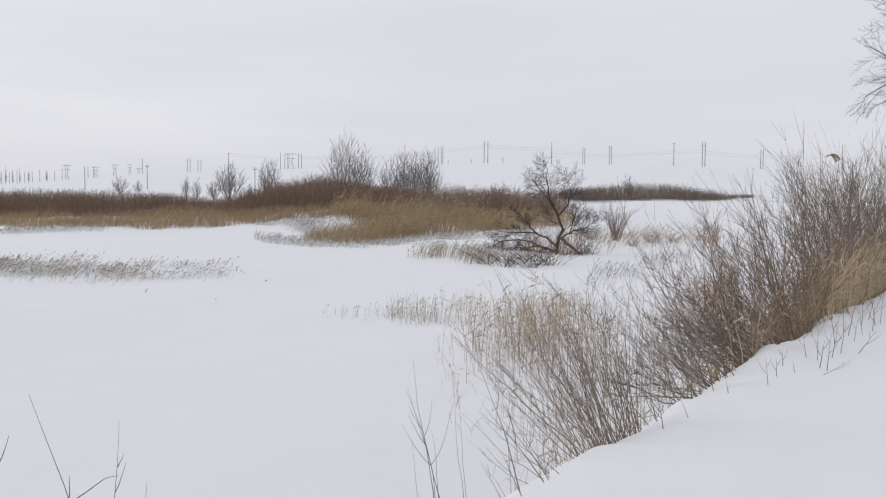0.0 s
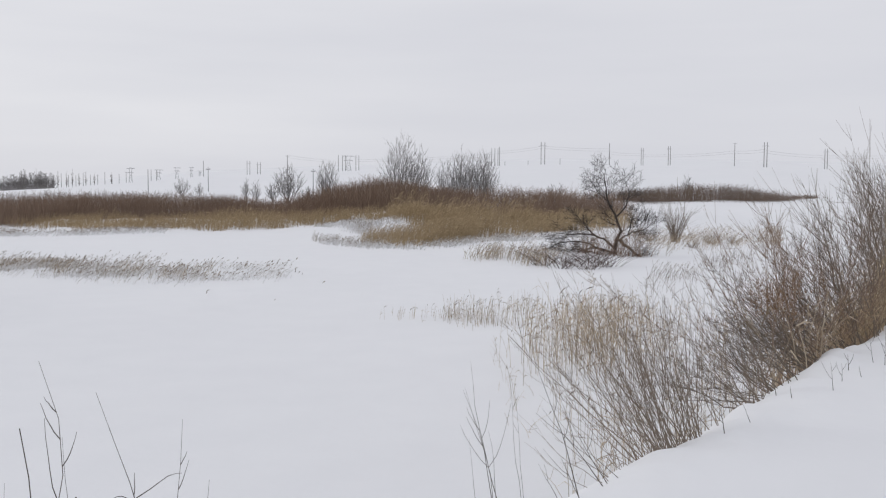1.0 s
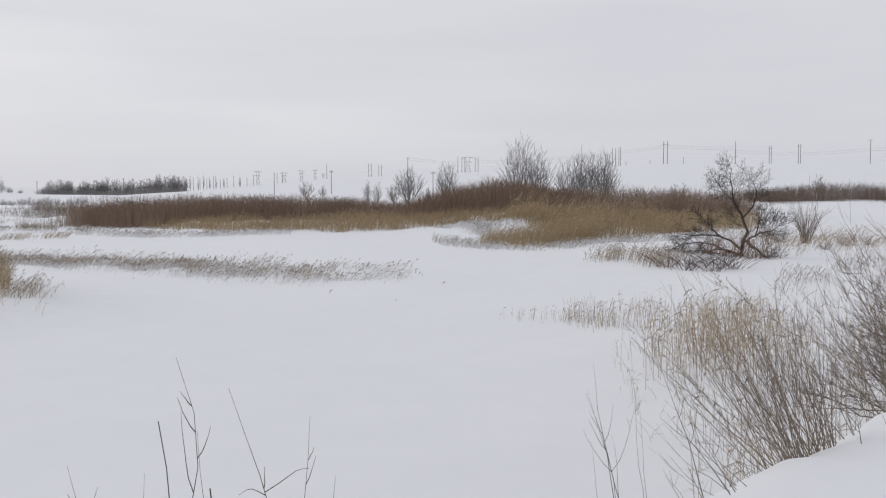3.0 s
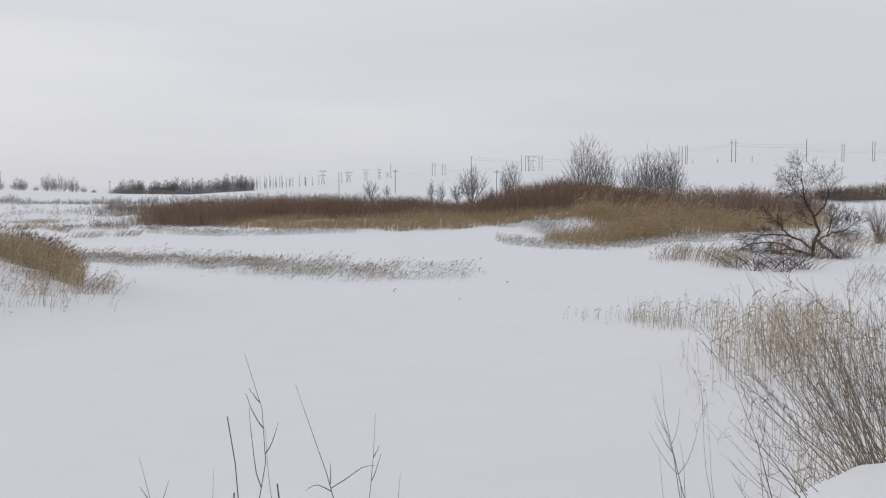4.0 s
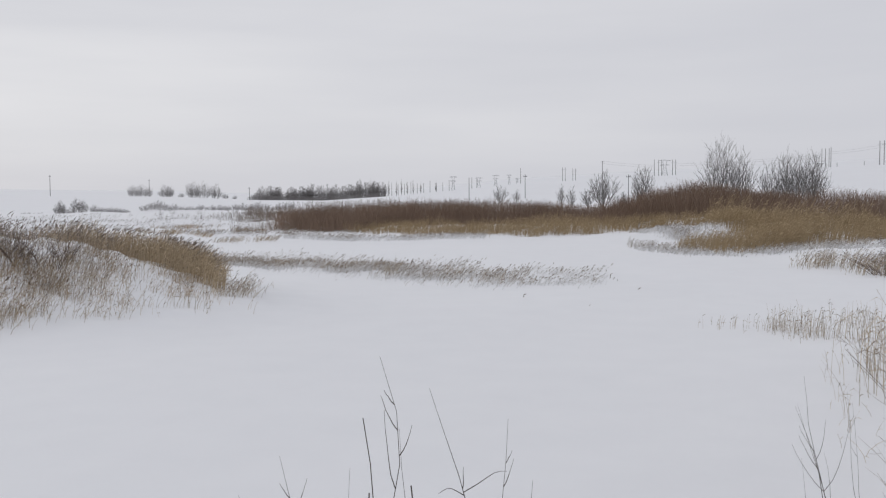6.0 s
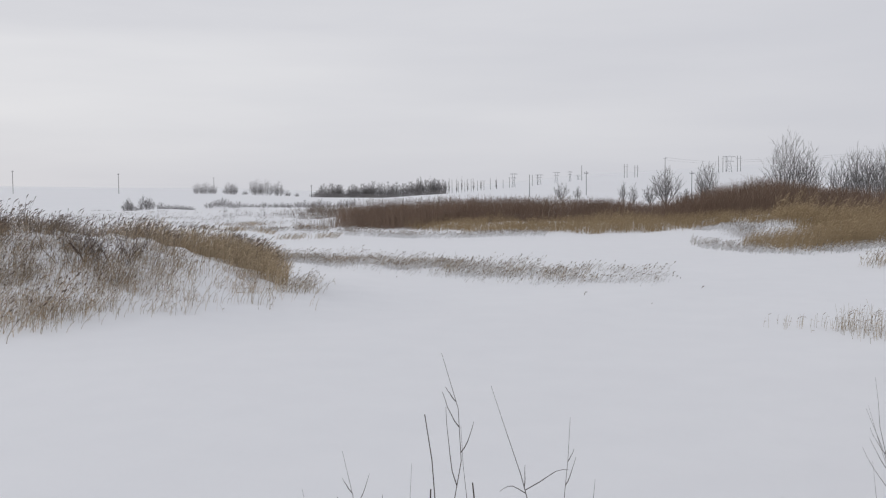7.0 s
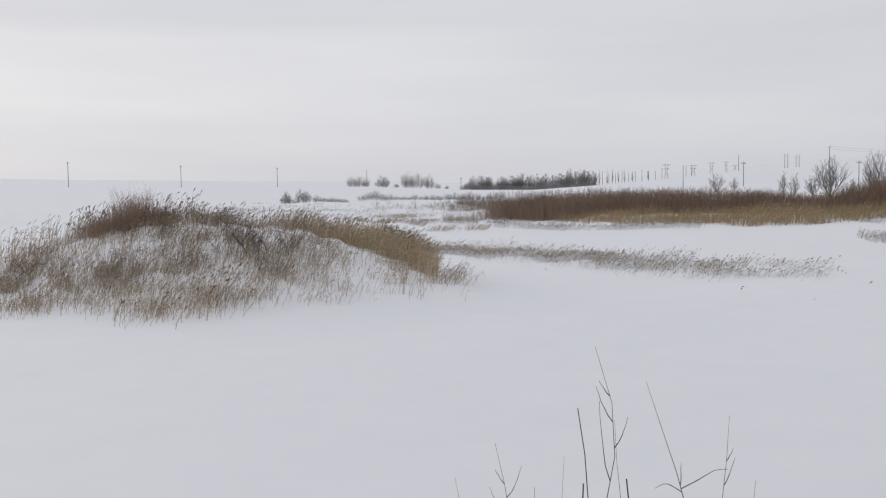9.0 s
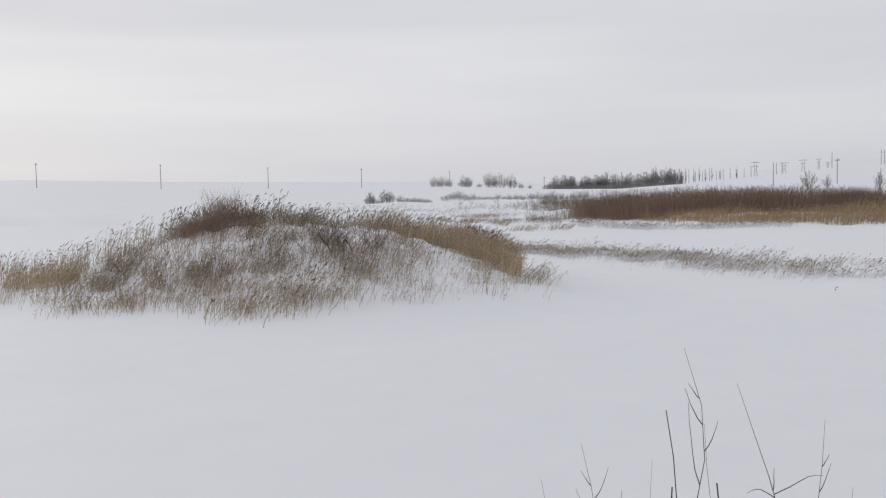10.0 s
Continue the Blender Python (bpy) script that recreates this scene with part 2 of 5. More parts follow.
# ---------------------------------------------------------------- mesh building
class Geo:
    def __init__(self):
        self.v, self.f, self.m, self.count = [], [], [], 0

    def add(self, v, f, mat=0):
        self.v.append(v.reshape(-1, 3))
        self.f.append(f.reshape(-1, 4) + self.count)
        self.m.append(np.full(f.reshape(-1, 4).shape[0], mat))
        self.count += v.reshape(-1, 3).shape[0]

    def tubes(self, p, r, sides=3, mat=0):
        """Tapering round stems along the paths p (n, k, 3) with radii r (n, k)."""
        p, r = np.asarray(p, float), np.asarray(r, float)
        n, k, _ = p.shape
        t = np.gradient(p, axis=1)
        t /= np.linalg.norm(t, axis=2, keepdims=True) + 1e-9
        mean = t.mean(axis=1, keepdims=True)
        ref = np.where(np.abs(mean[..., 2:3]) > 0.8, np.array([1.0, 0.2, 0.0]), np.array([0.0, 0.0, 1.0]))
        e1 = np.cross(t, np.broadcast_to(ref, t.shape))
        e1 /= np.linalg.norm(e1, axis=2, keepdims=True) + 1e-9
        e2 = np.cross(t, e1)
        a = np.arange(sides) * 2 * np.pi / sides
        v = (p[:, :, None] + r[:, :, None, None] * (np.cos(a)[:, None] * e1[:, :, None] + np.sin(a)[:, None] * e2[:, :, None]))
        i = np.arange(n)[:, None, None] * k * sides + np.arange(k - 1)[:, None] * sides
        j, j2 = np.arange(sides), (np.arange(sides) + 1) % sides
        self.add(v, np.stack([i + j, i + j2, i + j2 + sides, i + j + sides], -1), mat)

    def blades(self, p, wide, side, mat=0):
        """Flat leaves along the paths p (n, k, 3), half widths wide (n, k), spread along side (n, 3)."""
        n, k, _ = p.shape
        v = np.stack([p - wide[..., None] * side[:, None], p + wide[..., None] * side[:, None]], 2)
        i = np.arange(n)[:, None] * k * 2 + np.arange(k - 1) * 2
        self.add(v, np.stack([i, i + 1, i + 3, i + 2], -1), mat)

    def build(self, name, mats, parent=None, label="", flat=True):
        v, f = np.concatenate(self.v), np.concatenate(self.f)
        me = bpy.data.meshes.new(name)
        me.vertices.add(len(v))
        me.vertices.foreach_set("co", v.astype(np.float32).ravel())
        me.loops.add(f.size)
        me.loops.foreach_set("vertex_index", f.astype(np.int32).ravel())
        me.polygons.add(len(f))
        me.polygons.foreach_set("loop_start", np.arange(0, f.size, 4, dtype=np.int32))
        me.polygons.foreach_set("material_index", np.concatenate(self.m).astype(np.int32))
        me.polygons.foreach_set("use_smooth", np.full(len(f), not flat))
        for m in mats:
            me.materials.append(m)
        me.update(calc_edges=True)
        ob = new(name, me)
        if parent:
            ob.parent = parent
        if label:
            tagged(ob, label)
        return ob


def empty(name, x, y, z, turn=0.0):
    ob = new(name)
    ob.empty_display_size = 0.2
    ob.matrix_basis = pose(x, y, z, 0, 0, turn)
    return ob


# ---------------------------------------------------------------- ground
def make_ground():
    az = np.radians(np.concatenate([np.arange(-42, 78, 0.4), np.arange(78, 318, 3.0)]))
    rad = np.sort(np.concatenate([[0.002], 0.5 * (4600 / 0.5) ** (np.arange(240) / 239.0), np.arange(27.1, 41.0, 0.33), np.arange(4.55, 16.0, 0.17)]))
    a, r = np.meshgrid(az, rad, indexing="ij")
    x, y = -r * np.sin(a), r * np.cos(a) - 0.7
    v = np.stack([x, y, land(x, y)], -1)
    n, k = a.shape
    i, j = np.arange(n)[:, None], np.arange(k - 1)
    i2 = (i + 1) % n
    g = Geo()
    g.add(v, np.stack([i * k + j, i * k + j + 1, i2 * k + j + 1, i2 * k + j], -1))
    ob = g.build("ground", [SNOW], flat=False)
    tagged(ob, "wind-packed white snow over the frozen pond, bank and fields", "snow ground", kind="structure")


make_ground()

# ---------------------------------------------------------------- reeds
WIND = np.array([0.95, 0.30, 0.0])


def reeds(name, x, y, height, label, lean=0.25, thick=0.006, plume=0.5, leaves=1, mats=None, group="", spread=0.12, leaf=0.014, seed=1, sink=0.05, coarse=False, tuft=1.0, uneven=(0.65, 1.15)):
    """A stand of reeds: bent stems, hanging leaves, and plumes blown to one side."""
    g, geo = np.random.default_rng(seed), Geo()
    n = len(x)
    h = np.broadcast_to(height, (n,)) * g.uniform(*uneven, n)
    base = np.stack([x, y, land(x, y) - sink], -1)
    bend = WIND * (lean * g.uniform(0.3, 1.7, n))[:, None] + np.concatenate([g.normal(0, spread, (n, 2)), np.zeros((n, 1))], 1)
    k = np.linspace(0, 1, 3 if coarse else 4)
    p = base[:, None] + h[:, None, None] * (bend[:, None] * (k ** 1.6)[None, :, None] + np.array([0, 0, 1.0]) * (k * (1 - 0.12 * k))[None, :, None])
    r = thick * g.uniform(0.7, 1.3, n)[:, None] * (np.array([1.0, 0.85, 0.5]) if coarse else np.array([1.0, 0.9, 0.75, 0.5]))
    geo.tubes(p, r, 3, 0)
    for _ in range(leaves):
        pick = g.random(n) < 0.85
        m = int(pick.sum())
        f = g.uniform(0.25, 0.85, m)
        st = base[pick] + h[pick, None] * (bend[pick] * (f ** 1.6)[:, None] + np.array([0, 0, 1.0]) * (f * (1 - 0.12 * f))[:, None])
        d = WIND * g.uniform(-0.1, 1.0, m)[:, None] + np.concatenate([g.normal(0, 0.5, (m, 2)), np.zeros((m, 1))], 1)
        d /= np.linalg.norm(d, axis=1, keepdims=True) + 1e-6
        ln = h[pick] * g.uniform(0.16, 0.34, m)
        kk = np.array([0, 0.5, 1.0])
        up = np.array([0, 0, 1.0])
        lp = st[:, None] + ln[:, None, None] * (d[:, None] * kk[None, :, None] + up * (np.array([0, 0.42, 0.15]))[None, :, None] * g.uniform(0.2, 1.6, m)[:, None, None])
        side = np.cross(d, up) * 0.6 + up * g.normal(0, 0.7, m)[:, None]
        side /= np.linalg.norm(side, axis=1, keepdims=True) + 1e-6
        geo.blades(lp, leaf * np.array([0.7, 1.0, 0.15]) * g.uniform(0.6, 1.2, m)[:, None], side, 0)
    pick = g.random(n) < plume
    m = int(pick.sum())
    if m:
        tip = p[pick, -1]
        d = WIND * g.uniform(0.15, 0.9, m)[:, None] + np.concatenate([g.normal(0, 0.15, (m, 2)), g.uniform(0.5, 1.1, (m, 1))], 1)
        ln = tuft * np.clip(h[pick], 0.8, 2.2) * g.uniform(0.10, 0.17, m)
        kk = np.array([0, 0.45, 1.0])
        pp = tip[:, None] + ln[:, None, None] * (d[:, None] * kk[None, :, None] - np.array([0, 0, 0.3]) * (kk ** 2)[None, :, None])
        geo.tubes(pp, tuft * np.clip(thick * 2.0, 0.010, 0.03) * g.uniform(0.7, 1.3, m)[:, None] * np.array([0.4, 1.0, 0.1]), 3, 1)
    ob = geo.build(name, mats or [STRAW, PLUME])
    tagged(ob, label, "reeds", group, "stuff")
    return ob


def scatter(n, az, d, seed, tight=None):
    """n places in a bearing and distance range; tight draws them into clumps of that size."""
    g = np.random.default_rng(seed)
    a, r = g.uniform(*az, n), g.uniform(*d, n)
    x, y = spot(a, r)
    if tight:
        c = max(3, n // 40)
        ca, cr = g.uniform(*az, c), g.uniform(*d, c)
        cx, cy = spot(ca, cr)
        w = g.integers(0, c, n)
        x, y = cx[w] + g.normal(0, tight, n), cy[w] + g.normal(0, tight, n)
    return x, y


def along(points, n, depth, seed, jitter=0.0):
    """n places along a line of (bearing, distance) points, strewn up to depth beyond it."""
    g = np.random.default_rng(seed)
    pts = np.array(points, float)
    i = np.linspace(0, len(pts) - 1, 400)
    az, d = np.interp(i, np.arange(len(pts)), pts[:, 0]), np.interp(i, np.arange(len(pts)), pts[:, 1])
    x, y = spot(az, d)
    seg = np.concatenate([[0], np.cumsum(np.hypot(np.diff(x), np.diff(y)))])
    w = g.uniform(0, seg[-1], n)
    q = np.interp(w, seg, np.arange(400))
    az, d = np.interp(q, np.arange(400), az), np.interp(q, np.arange(400), d)
    return spot(az, d + depth * g.random(n) ** 1.3 + g.normal(0, jitter, n) if jitter else d + depth * g.random(n) ** 1.3)


def shore_line(a0, a1, extra):
    return [(a, float(np.interp(a, SHORE_AZ, SHORE_D)) + extra) for a in np.linspace(a0, a1, 24)]


def patchy(x, y, wave, seed, cut):
    """Keeps the places where a soft noise is over cut."""
    keep = swell(x, y, wave, seed) + 0.35 * np.random.default_rng(seed).normal(0, 1, len(x)) > cut
    return x[keep], y[keep]


# golden belt along the far shore
def bearing(x, y):
    return np.degrees(np.arctan2(-x, y))


def thinned(x, y, az, share, seed):
    """Drops places so that the share kept follows the bearing."""
    keep = np.random.default_rng(seed).random(len(x)) < np.interp(bearing(x, y), az, share)
    return x[keep], y[keep]


x, y = along([(9.6, 81.5), (8, 80), (6.5, 77), (5, 71.5), (3.6, 68), (2, 66.5), (0, 69), (-4, 79), (-6, 83), (-8, 87)], 10800, 11.0, 21, 1.2)
x, y = thinned(*patchy(x, y, 9.0, 71, -1.0), (-8, -6, -3), (0.1, 0.7, 1.0), 4)
keep = (bearing(x, y) < 5.0) | (np.hypot(x, y) < 86.5)
x, y = x[keep], y[keep]
reeds("reed_bed", x, y, np.interp(bearing(x, y), (-8, -4, 0, 3, 5, 7, 10), (1.1, 1.3, 1.4, 1.5, 1.35, 0.85, 0.75)) * (1 + 0.12 * swell(x, y, 7.0, 140)), "dense golden dry reeds on the snowy far shore of the pond", 0.16, 0.0105, 0.35, 1, [FAR_GOLD, FAR_GOLD], leaf=0.015, seed=31, spread=0.10, coarse=True, uneven=(0.55, 1.2))
x, y = along([(8.4, 59.0), (7.2, 57.6), (5.8, 56.5), (4.4, 57.5), (3.0, 59.5), (1.4, 64)], 3600, 6.5, 20, 1.0)
x, y = thinned(x, y, (5.2, 7, 8.6), (1.0, 0.6, 0.10), 9)
x, y = patchy(x, y, 4.0, 70, -0.75)
reeds("reed_bed", x, y, np.interp(bearing(x, y), (2, 5, 6.5, 8.5), (1.45, 1.35, 1.1, 0.8)), "golden reeds along the point that juts into the pond", 0.2, 0.0085, 0.4, 1, [FAR_GOLD, FAR_GOLD], leaf=0.012, seed=30, coarse=True, uneven=(0.5, 1.2))
x, y = along([(6.6, 78), (5.4, 75), (4.2, 74), (2.8, 75), (1.0, 77), (-2, 82)], 420, 8.0, 141, 1.5)
reeds("reed_bed", x, y, 2.2, "tall thin golden reeds rising before the brown scrub", 0.2, 0.0095, 0.7, 2, [FAR_GOLD, FAR_GOLD], leaf=0.014, seed=142, spread=0.12, coarse=True, uneven=(0.6, 1.15))
x, y = along(shore_line(9.0, 28.0, 0.4), 9800, 8.0, 22, 1.0)
x, y = thinned(*patchy(x, y, 9.0, 72, -0.9), (17, 22, 25.5, 28), (1, 0.9, 0.7, 0.4), 3)
reeds("reed_bed", x, y, np.interp(bearing(x, y), (9, 12, 16, 19, 22, 25, 28), (0.95, 1.1, 1.1, 0.9, 0.75, 0.75, 0.8)) * (1 + 0.15 * swell(x, y, 6.0, 143)), "dense golden reeds edging the far side of the pond", 0.16, 0.0105, 0.3, 1, [FAR_GOLD, FAR_GOLD], leaf=0.015, seed=32, spread=0.10, coarse=True, uneven=(0.5, 1.2))
x, y = along([(31.5, 76), (27, 73), (23, 72), (19.5, 74)], 2300, 5.5, 28, 0.8)
x, y = patchy(x, y, 5.0, 73, -0.35)
reeds("reed_bed", x, y, 0.4, "low reeds caked and bent under snow on the shore", 0.8, 0.010, 0.45, 2, [CAKED, PALE_PLUME], leaf=0.02, seed=38, tuft=1.3)
x, y = along([(10.6, 78), (9.0, 72), (7.8, 66), (6.2, 64), (4.6, 66)], 3200, 9.0, 29, 1.6)
x, y = patchy(x, y, 3.2, 74, -0.45)
reeds("reed_bed", x, y, 0.45, "snow-caked pale reeds bent low over the snowy point", 0.8, 0.010, 0.25, 2, [CAKED, PALE_PLUME], leaf=0.02, seed=39, tuft=1.2)
x, y = along([(11.2, 63), (9.4, 59), (7.6, 55.2), (5.5, 54.5), (3.0, 56), (1.0, 60), (-2.0, 68)], 1100, 3.5, 144, 1.0)
x, y = patchy(x, y, 3.0, 145, -0.2)
reeds("reed_bed", x, y, 0.55, "sparse snow-caked reeds in the pond's snow before the point", 0.35, 0.008, 0.6, 2, [SNOWY_REED, PLUME], leaf=0.012, seed=146, spread=0.25)
x, y = along([(31, 86), (34, 92), (38, 98), (42, 108), (48, 118)], 3000, 24.0, 30, 3.0)
x, y = patchy(x, y, 8.0, 75, 0.25)
reeds("reed_bed", x, y, 0.55, "patchy snow-caked reeds in the snow beside the pond", 0.7, 0.011, 0.7, 2, [CAKED, PLUME], leaf=0.025, seed=40, tuft=1.4)
x, y = along([(32.5, 90), (35, 96), (37.5, 101), (39.0, 99)], 900, 3.0, 147, 1.0)
x, y = patchy(x, y, 6.0, 148, 0.1)
reeds("reed_bed", x, y, 0.5, "thin straw-coloured reeds along a snow ridge", 0.5, 0.010, 0.3, 2, [STRAW, PLUME], leaf=0.02, seed=149)
x, y = along([(-7.5, 52), (-10, 55), (-13, 58), (-16, 62)], 2600, 26.0, 18, 2.0)
x, y = patchy(x, y, 4.0, 69, 0.2)
reeds("reed_bed", x, y, 0.6, "low pale reeds bent over the snow beside the old tree", 0.6, 0.008, 0.6, 1, [STRAW_PALE, PLUME], seed=17, leaf=0.012, spread=0.3)
# reed heads crusted into lumps of snow
for points, n, depth, sd, cut, label in (([(11.0, 80), (9.6, 77), (8.0, 73.5), (6.4, 73), (4.9, 75)], 1500, 5.0, 240, -0.5, "reed heads crusted into white lumps along the snowy point"),
                                         ([(10.8, 61), (9.0, 57.5), (7.2, 55), (5.2, 54.2), (3.2, 55.5), (1.6, 59)], 900, 3.2, 243, -0.2, "reed heads crusted into white lumps before the golden reeds"),
                                         ([(0.2, 62), (-1.5, 58), (-3.2, 56), (-5.0, 60)], 700, 8.0, 246, -0.1, "reed heads crusted into white lumps beside the old tree"),
                                         ([(31.5, 77), (28, 75), (25, 73.5), (22, 73)], 500, 5.0, 249, 0.0, "reed heads crusted into white lumps on the shore")):
    x, y = along(points, n, depth, sd, 0.8)
    x, y = patchy(x, y, 3.0, sd + 1, cut)
    reeds("snowy_reeds", x, y, 0.34, label, 0.75, 0.024, 0.35, 1, [CAKED, PALE_PLUME], seed=sd + 2, spread=0.4, leaf=0.035, tuft=0.9, coarse=True)
# low strip standing in the ice
x, y = along([(12.4, 37.2), (14, 37.0), (17, 36.9), (20, 37.2), (24, 38.8), (28, 41.5), (33, 45), (37.5, 51)], 5600, 5.4, 23, 0.9)
x, y = thinned(*patchy(x, y, 2.6, 76, -0.4), (11.8, 14, 17, 22, 38), (0.3, 0.55, 0.8, 1, 1), 5)
mid = len(x) * 7 // 10
reeds("reed_bed", x[:mid], y[:mid], 0.30, "low snow-caked reeds standing in a strip in the pond", 0.7, 0.007, 0.25, 2, [CAKED, PALE_PLUME], seed=33, spread=0.4, leaf=0.014, tuft=1.4)
reeds("reed_bed", x[mid:], y[mid:], 0.40, "low strip of wind-bent pale reeds standing in pond snow", 0.6, 0.006, 0.4, 1, [SNOWY_REED, PALE_PLUME], seed=14, spread=0.35, leaf=0.009, tuft=1.3)
x, y = along([(20, 37.4), (24, 39), (28, 41.8), (33, 45.5), (37.5, 51.5)], 1700, 8.5, 265, 1.2)
x, y = patchy(x, y, 3.0, 266, -0.2)
reeds("reed_bed", x, y, 0.5, "loose pale wind-bent reeds round the strip in pond snow", 0.55, 0.006, 0.35, 1, [SNOWY_REED, PALE_PLUME], seed=267, spread=0.35, leaf=0.011, tuft=1.3)
x, y = along([(16.5, 37.6), (20, 38.6), (25, 40.8), (30, 44.5), (36, 50)], 1900, 2.2, 150, 0.5)
x, y = patchy(x, y, 3.5, 151, -0.1)
reeds("reed_bed", x, y, 0.42, "straw-brown reeds along the middle of the strip", 0.4, 0.006, 0.3, 1, [STRAW_PALE, PALE_PLUME], seed=152, spread=0.2, leaf=0.010)
x, y = spot(np.array([28.5, 17.27, 13.4, 10.57, 11.97, 12.17, 11.74]), np.array([38.9, 32.4, 30.2, 35.0, 38.9, 39.4, 38.4]))
reeds("reed_stub", x, y, 0.14, "few broken reed stubs sticking out of the pond snow", 0.3, 0.010, 0.6, 1, [PLUME, PLUME], seed=19)
# island: golden stand on its tail, thin stands on its slopes, plumed reeds at its head
x, y = along([(46.5, 39.0), (44, 38), (42, 36.8), (39, 35.4), (37, 33.7), (34.9, 31.7)], 5000, 3.2, 24, 0.6)
x, y = thinned(x, y, (33.8, 35.0, 37, 43, 45, 46.5), (0.12, 0.5, 1, 1, 0.85, 0.5), 6)
reeds("reed_bed", x, y, np.interp(bearing(x, y), (35, 37, 40, 43, 46), (0.95, 1.15, 1.12, 0.95, 0.7)), "dense golden reeds on the tail of the snowy island", 0.14, 0.0055, 0.4, 1, [GOLD, PLUME], seed=34, leaf=0.009)
x, y = along([(47, 39.2), (44, 38.2), (41, 37), (38.5, 35.8), (36, 34.4)], 300, 2.2, 236, 0.5)
reeds("reed_bed", x, y, 1.15, "plumed stalks standing over the golden reeds of the island", 0.16, 0.0045, 0.95, 1, [STRAW_PALE, PLUME], seed=237, leaf=0.008, tuft=1.5)
x, y = scatter(11500, (34.5, 65), (26.0, 38.5), 25, 0.42)
x, y = patchy(x, y, 4.5, 77, -0.3)
keep = (land(x, y) > 0.06) & (np.hypot(x, y) > 29.6 - 2.4 * np.exp(-((bearing(x, y) - 50) / 8) ** 2) + 1.1 * np.random.default_rng(8).normal(0, 1, len(x)) + 0.8 * swell(x, y, 3.0, 81))
x, y = x[keep], y[keep]
x, y = thinned(x, y, (34, 39, 43, 50, 54, 60), (0.3, 0.45, 1.0, 1.0, 0.85, 0.7), 12)
keep = (np.hypot(x, y) < 33.0) | (bearing(x, y) > 51) | (np.random.default_rng(15).random(len(x)) < 0.4)
x, y = x[keep], y[keep]
half = len(x) * 3 // 5
tall = np.clip(0.78 + 0.22 * swell(x, y, 4.0, 78), 0.4, 1.2)
reeds("reed_bed", x[:half], y[:half], 0.72 * tall[:half], "thin pale reeds poking through snow on the island's slopes", 0.24, 0.0048, 0.3, 1, [STRAW_PALE, PLUME], seed=35, spread=0.2, leaf=0.009)
reeds("reed_bed", x[half:], y[half:], 0.55 * tall[half:], "thin short pale reeds on the island's snowy slopes", 0.22, 0.0048, 0.4, 1, [STRAW_PALE, PLUME], seed=36, spread=0.3, leaf=0.008)
x, y = along([(66, 38.5), (62, 38), (58, 38), (54.5, 38.5)], 420, 3.0, 45, 0.5)
reeds("reed_bed", x, y, 1.25, "tall pale reeds with dark plumes at the island's head", 0.15, 0.007, 0.8, 1, [STRAW_PALE, PLUME], seed=46)
x, y = scatter(4600, (36, 62), (29.5, 37.2), 63, 0.5)
x, y = patchy(x, y, 2.6, 62, -0.1)
reeds("reed_bed", x, y, 0.5, "short straw-brown stalks through the snow of the island's upper slope", 0.2, 0.0045, 0.3, 1, [STRAW, PLUME], seed=64, spread=0.3, leaf=0.008)
x, y = along([(64.2, 36.9), (60.4, 35.2)], 560, 1.2, 47, 1.0)
reeds("reed_bed", x, y, 0.85, "golden clump of dry reeds at the island's edge", 0.2, 0.0055, 0.4, 1, [GOLD, PLUME], seed=48)
x, y = along([(52, 36.0), (49, 35.5), (45, 35.5), (41, 34.5)], 300, 3.6, 49, 0.5)
reeds("reed_bed", x, y, 0.75, "plumed reeds along the snowy crest of the island", 0.15, 0.006, 0.95, 1, [TWIG, PLUME], seed=50, tuft=1.5)
x, y = along([(56, 37.0), (52, 37.2), (49, 37.5)], 260, 2.6, 66, 0.6)
reeds("reed_bed", x, y, 1.15, "tall plumed reeds rising from the island's brown scrub", 0.1, 0.006, 0.95, 1, [TWIG, PLUME], seed=67, tuft=1.4)
x, y = scatter(2300, (42.5, 61), (31.0, 36.6), 68, 0.25)
x, y = patchy(x, y, 2.4, 61, -0.4)
third = len(x) // 3
reeds("reed_bed", x[:third], y[:third], 0.62, "short brown stalks standing through the snow of the island's crest", 0.2, 0.006, 0.5, 1, [TWIG, PLUME], seed=91, spread=0.3, leaf=0.010)
reeds("reed_bed", x[third:], y[third:], 0.5, "short pale stalks standing through the snow of the island's crest", 0.25, 0.006, 0.4, 2, [STRAW_PALE, PLUME], seed=92, spread=0.35, leaf=0.010)
x, y = along([(57, 30.5), (53, 28.8), (49, 28.2), (45, 29.3), (41.5, 31.0)], 1500, 2.6, 98, 0.8)
x, y = thinned(x, y, (41, 49, 53, 57), (1.0, 0.9, 0.35, 0.2), 11)
x, y = patchy(x, y, 2.2, 60, -0.35)
reeds("reed_bed", x, y, 0.8, "dull golden reeds along the island's foot", 0.28, 0.005, 0.4, 1, [STRAW_PALE, PLUME], seed=99, spread=0.25, leaf=0.009)
x, y = scatter(240, (46.0, 51), (34.2, 37.6), 90, 0.3)
reeds("reed_bed", x, y, 0.55, "grey-brown plumed stalks on the island's highest snow", 0.3, 0.006, 0.6, 2, [TWIG, PLUME], seed=89, spread=0.3, leaf=0.009)
x, y = scatter(130, (33.6, 36.5), (30.0, 33.0), 94, 0.35)
reeds("reed_bed", x, y, 0.55, "sparse bent reeds at the tip of the island", 0.4, 0.005, 0.5, 1, [STRAW_PALE, PLUME], seed=95, spread=0.3, leaf=0.008)
x, y = scatter(130, (40, 62), (25.0, 27.6), 96, 0.5)
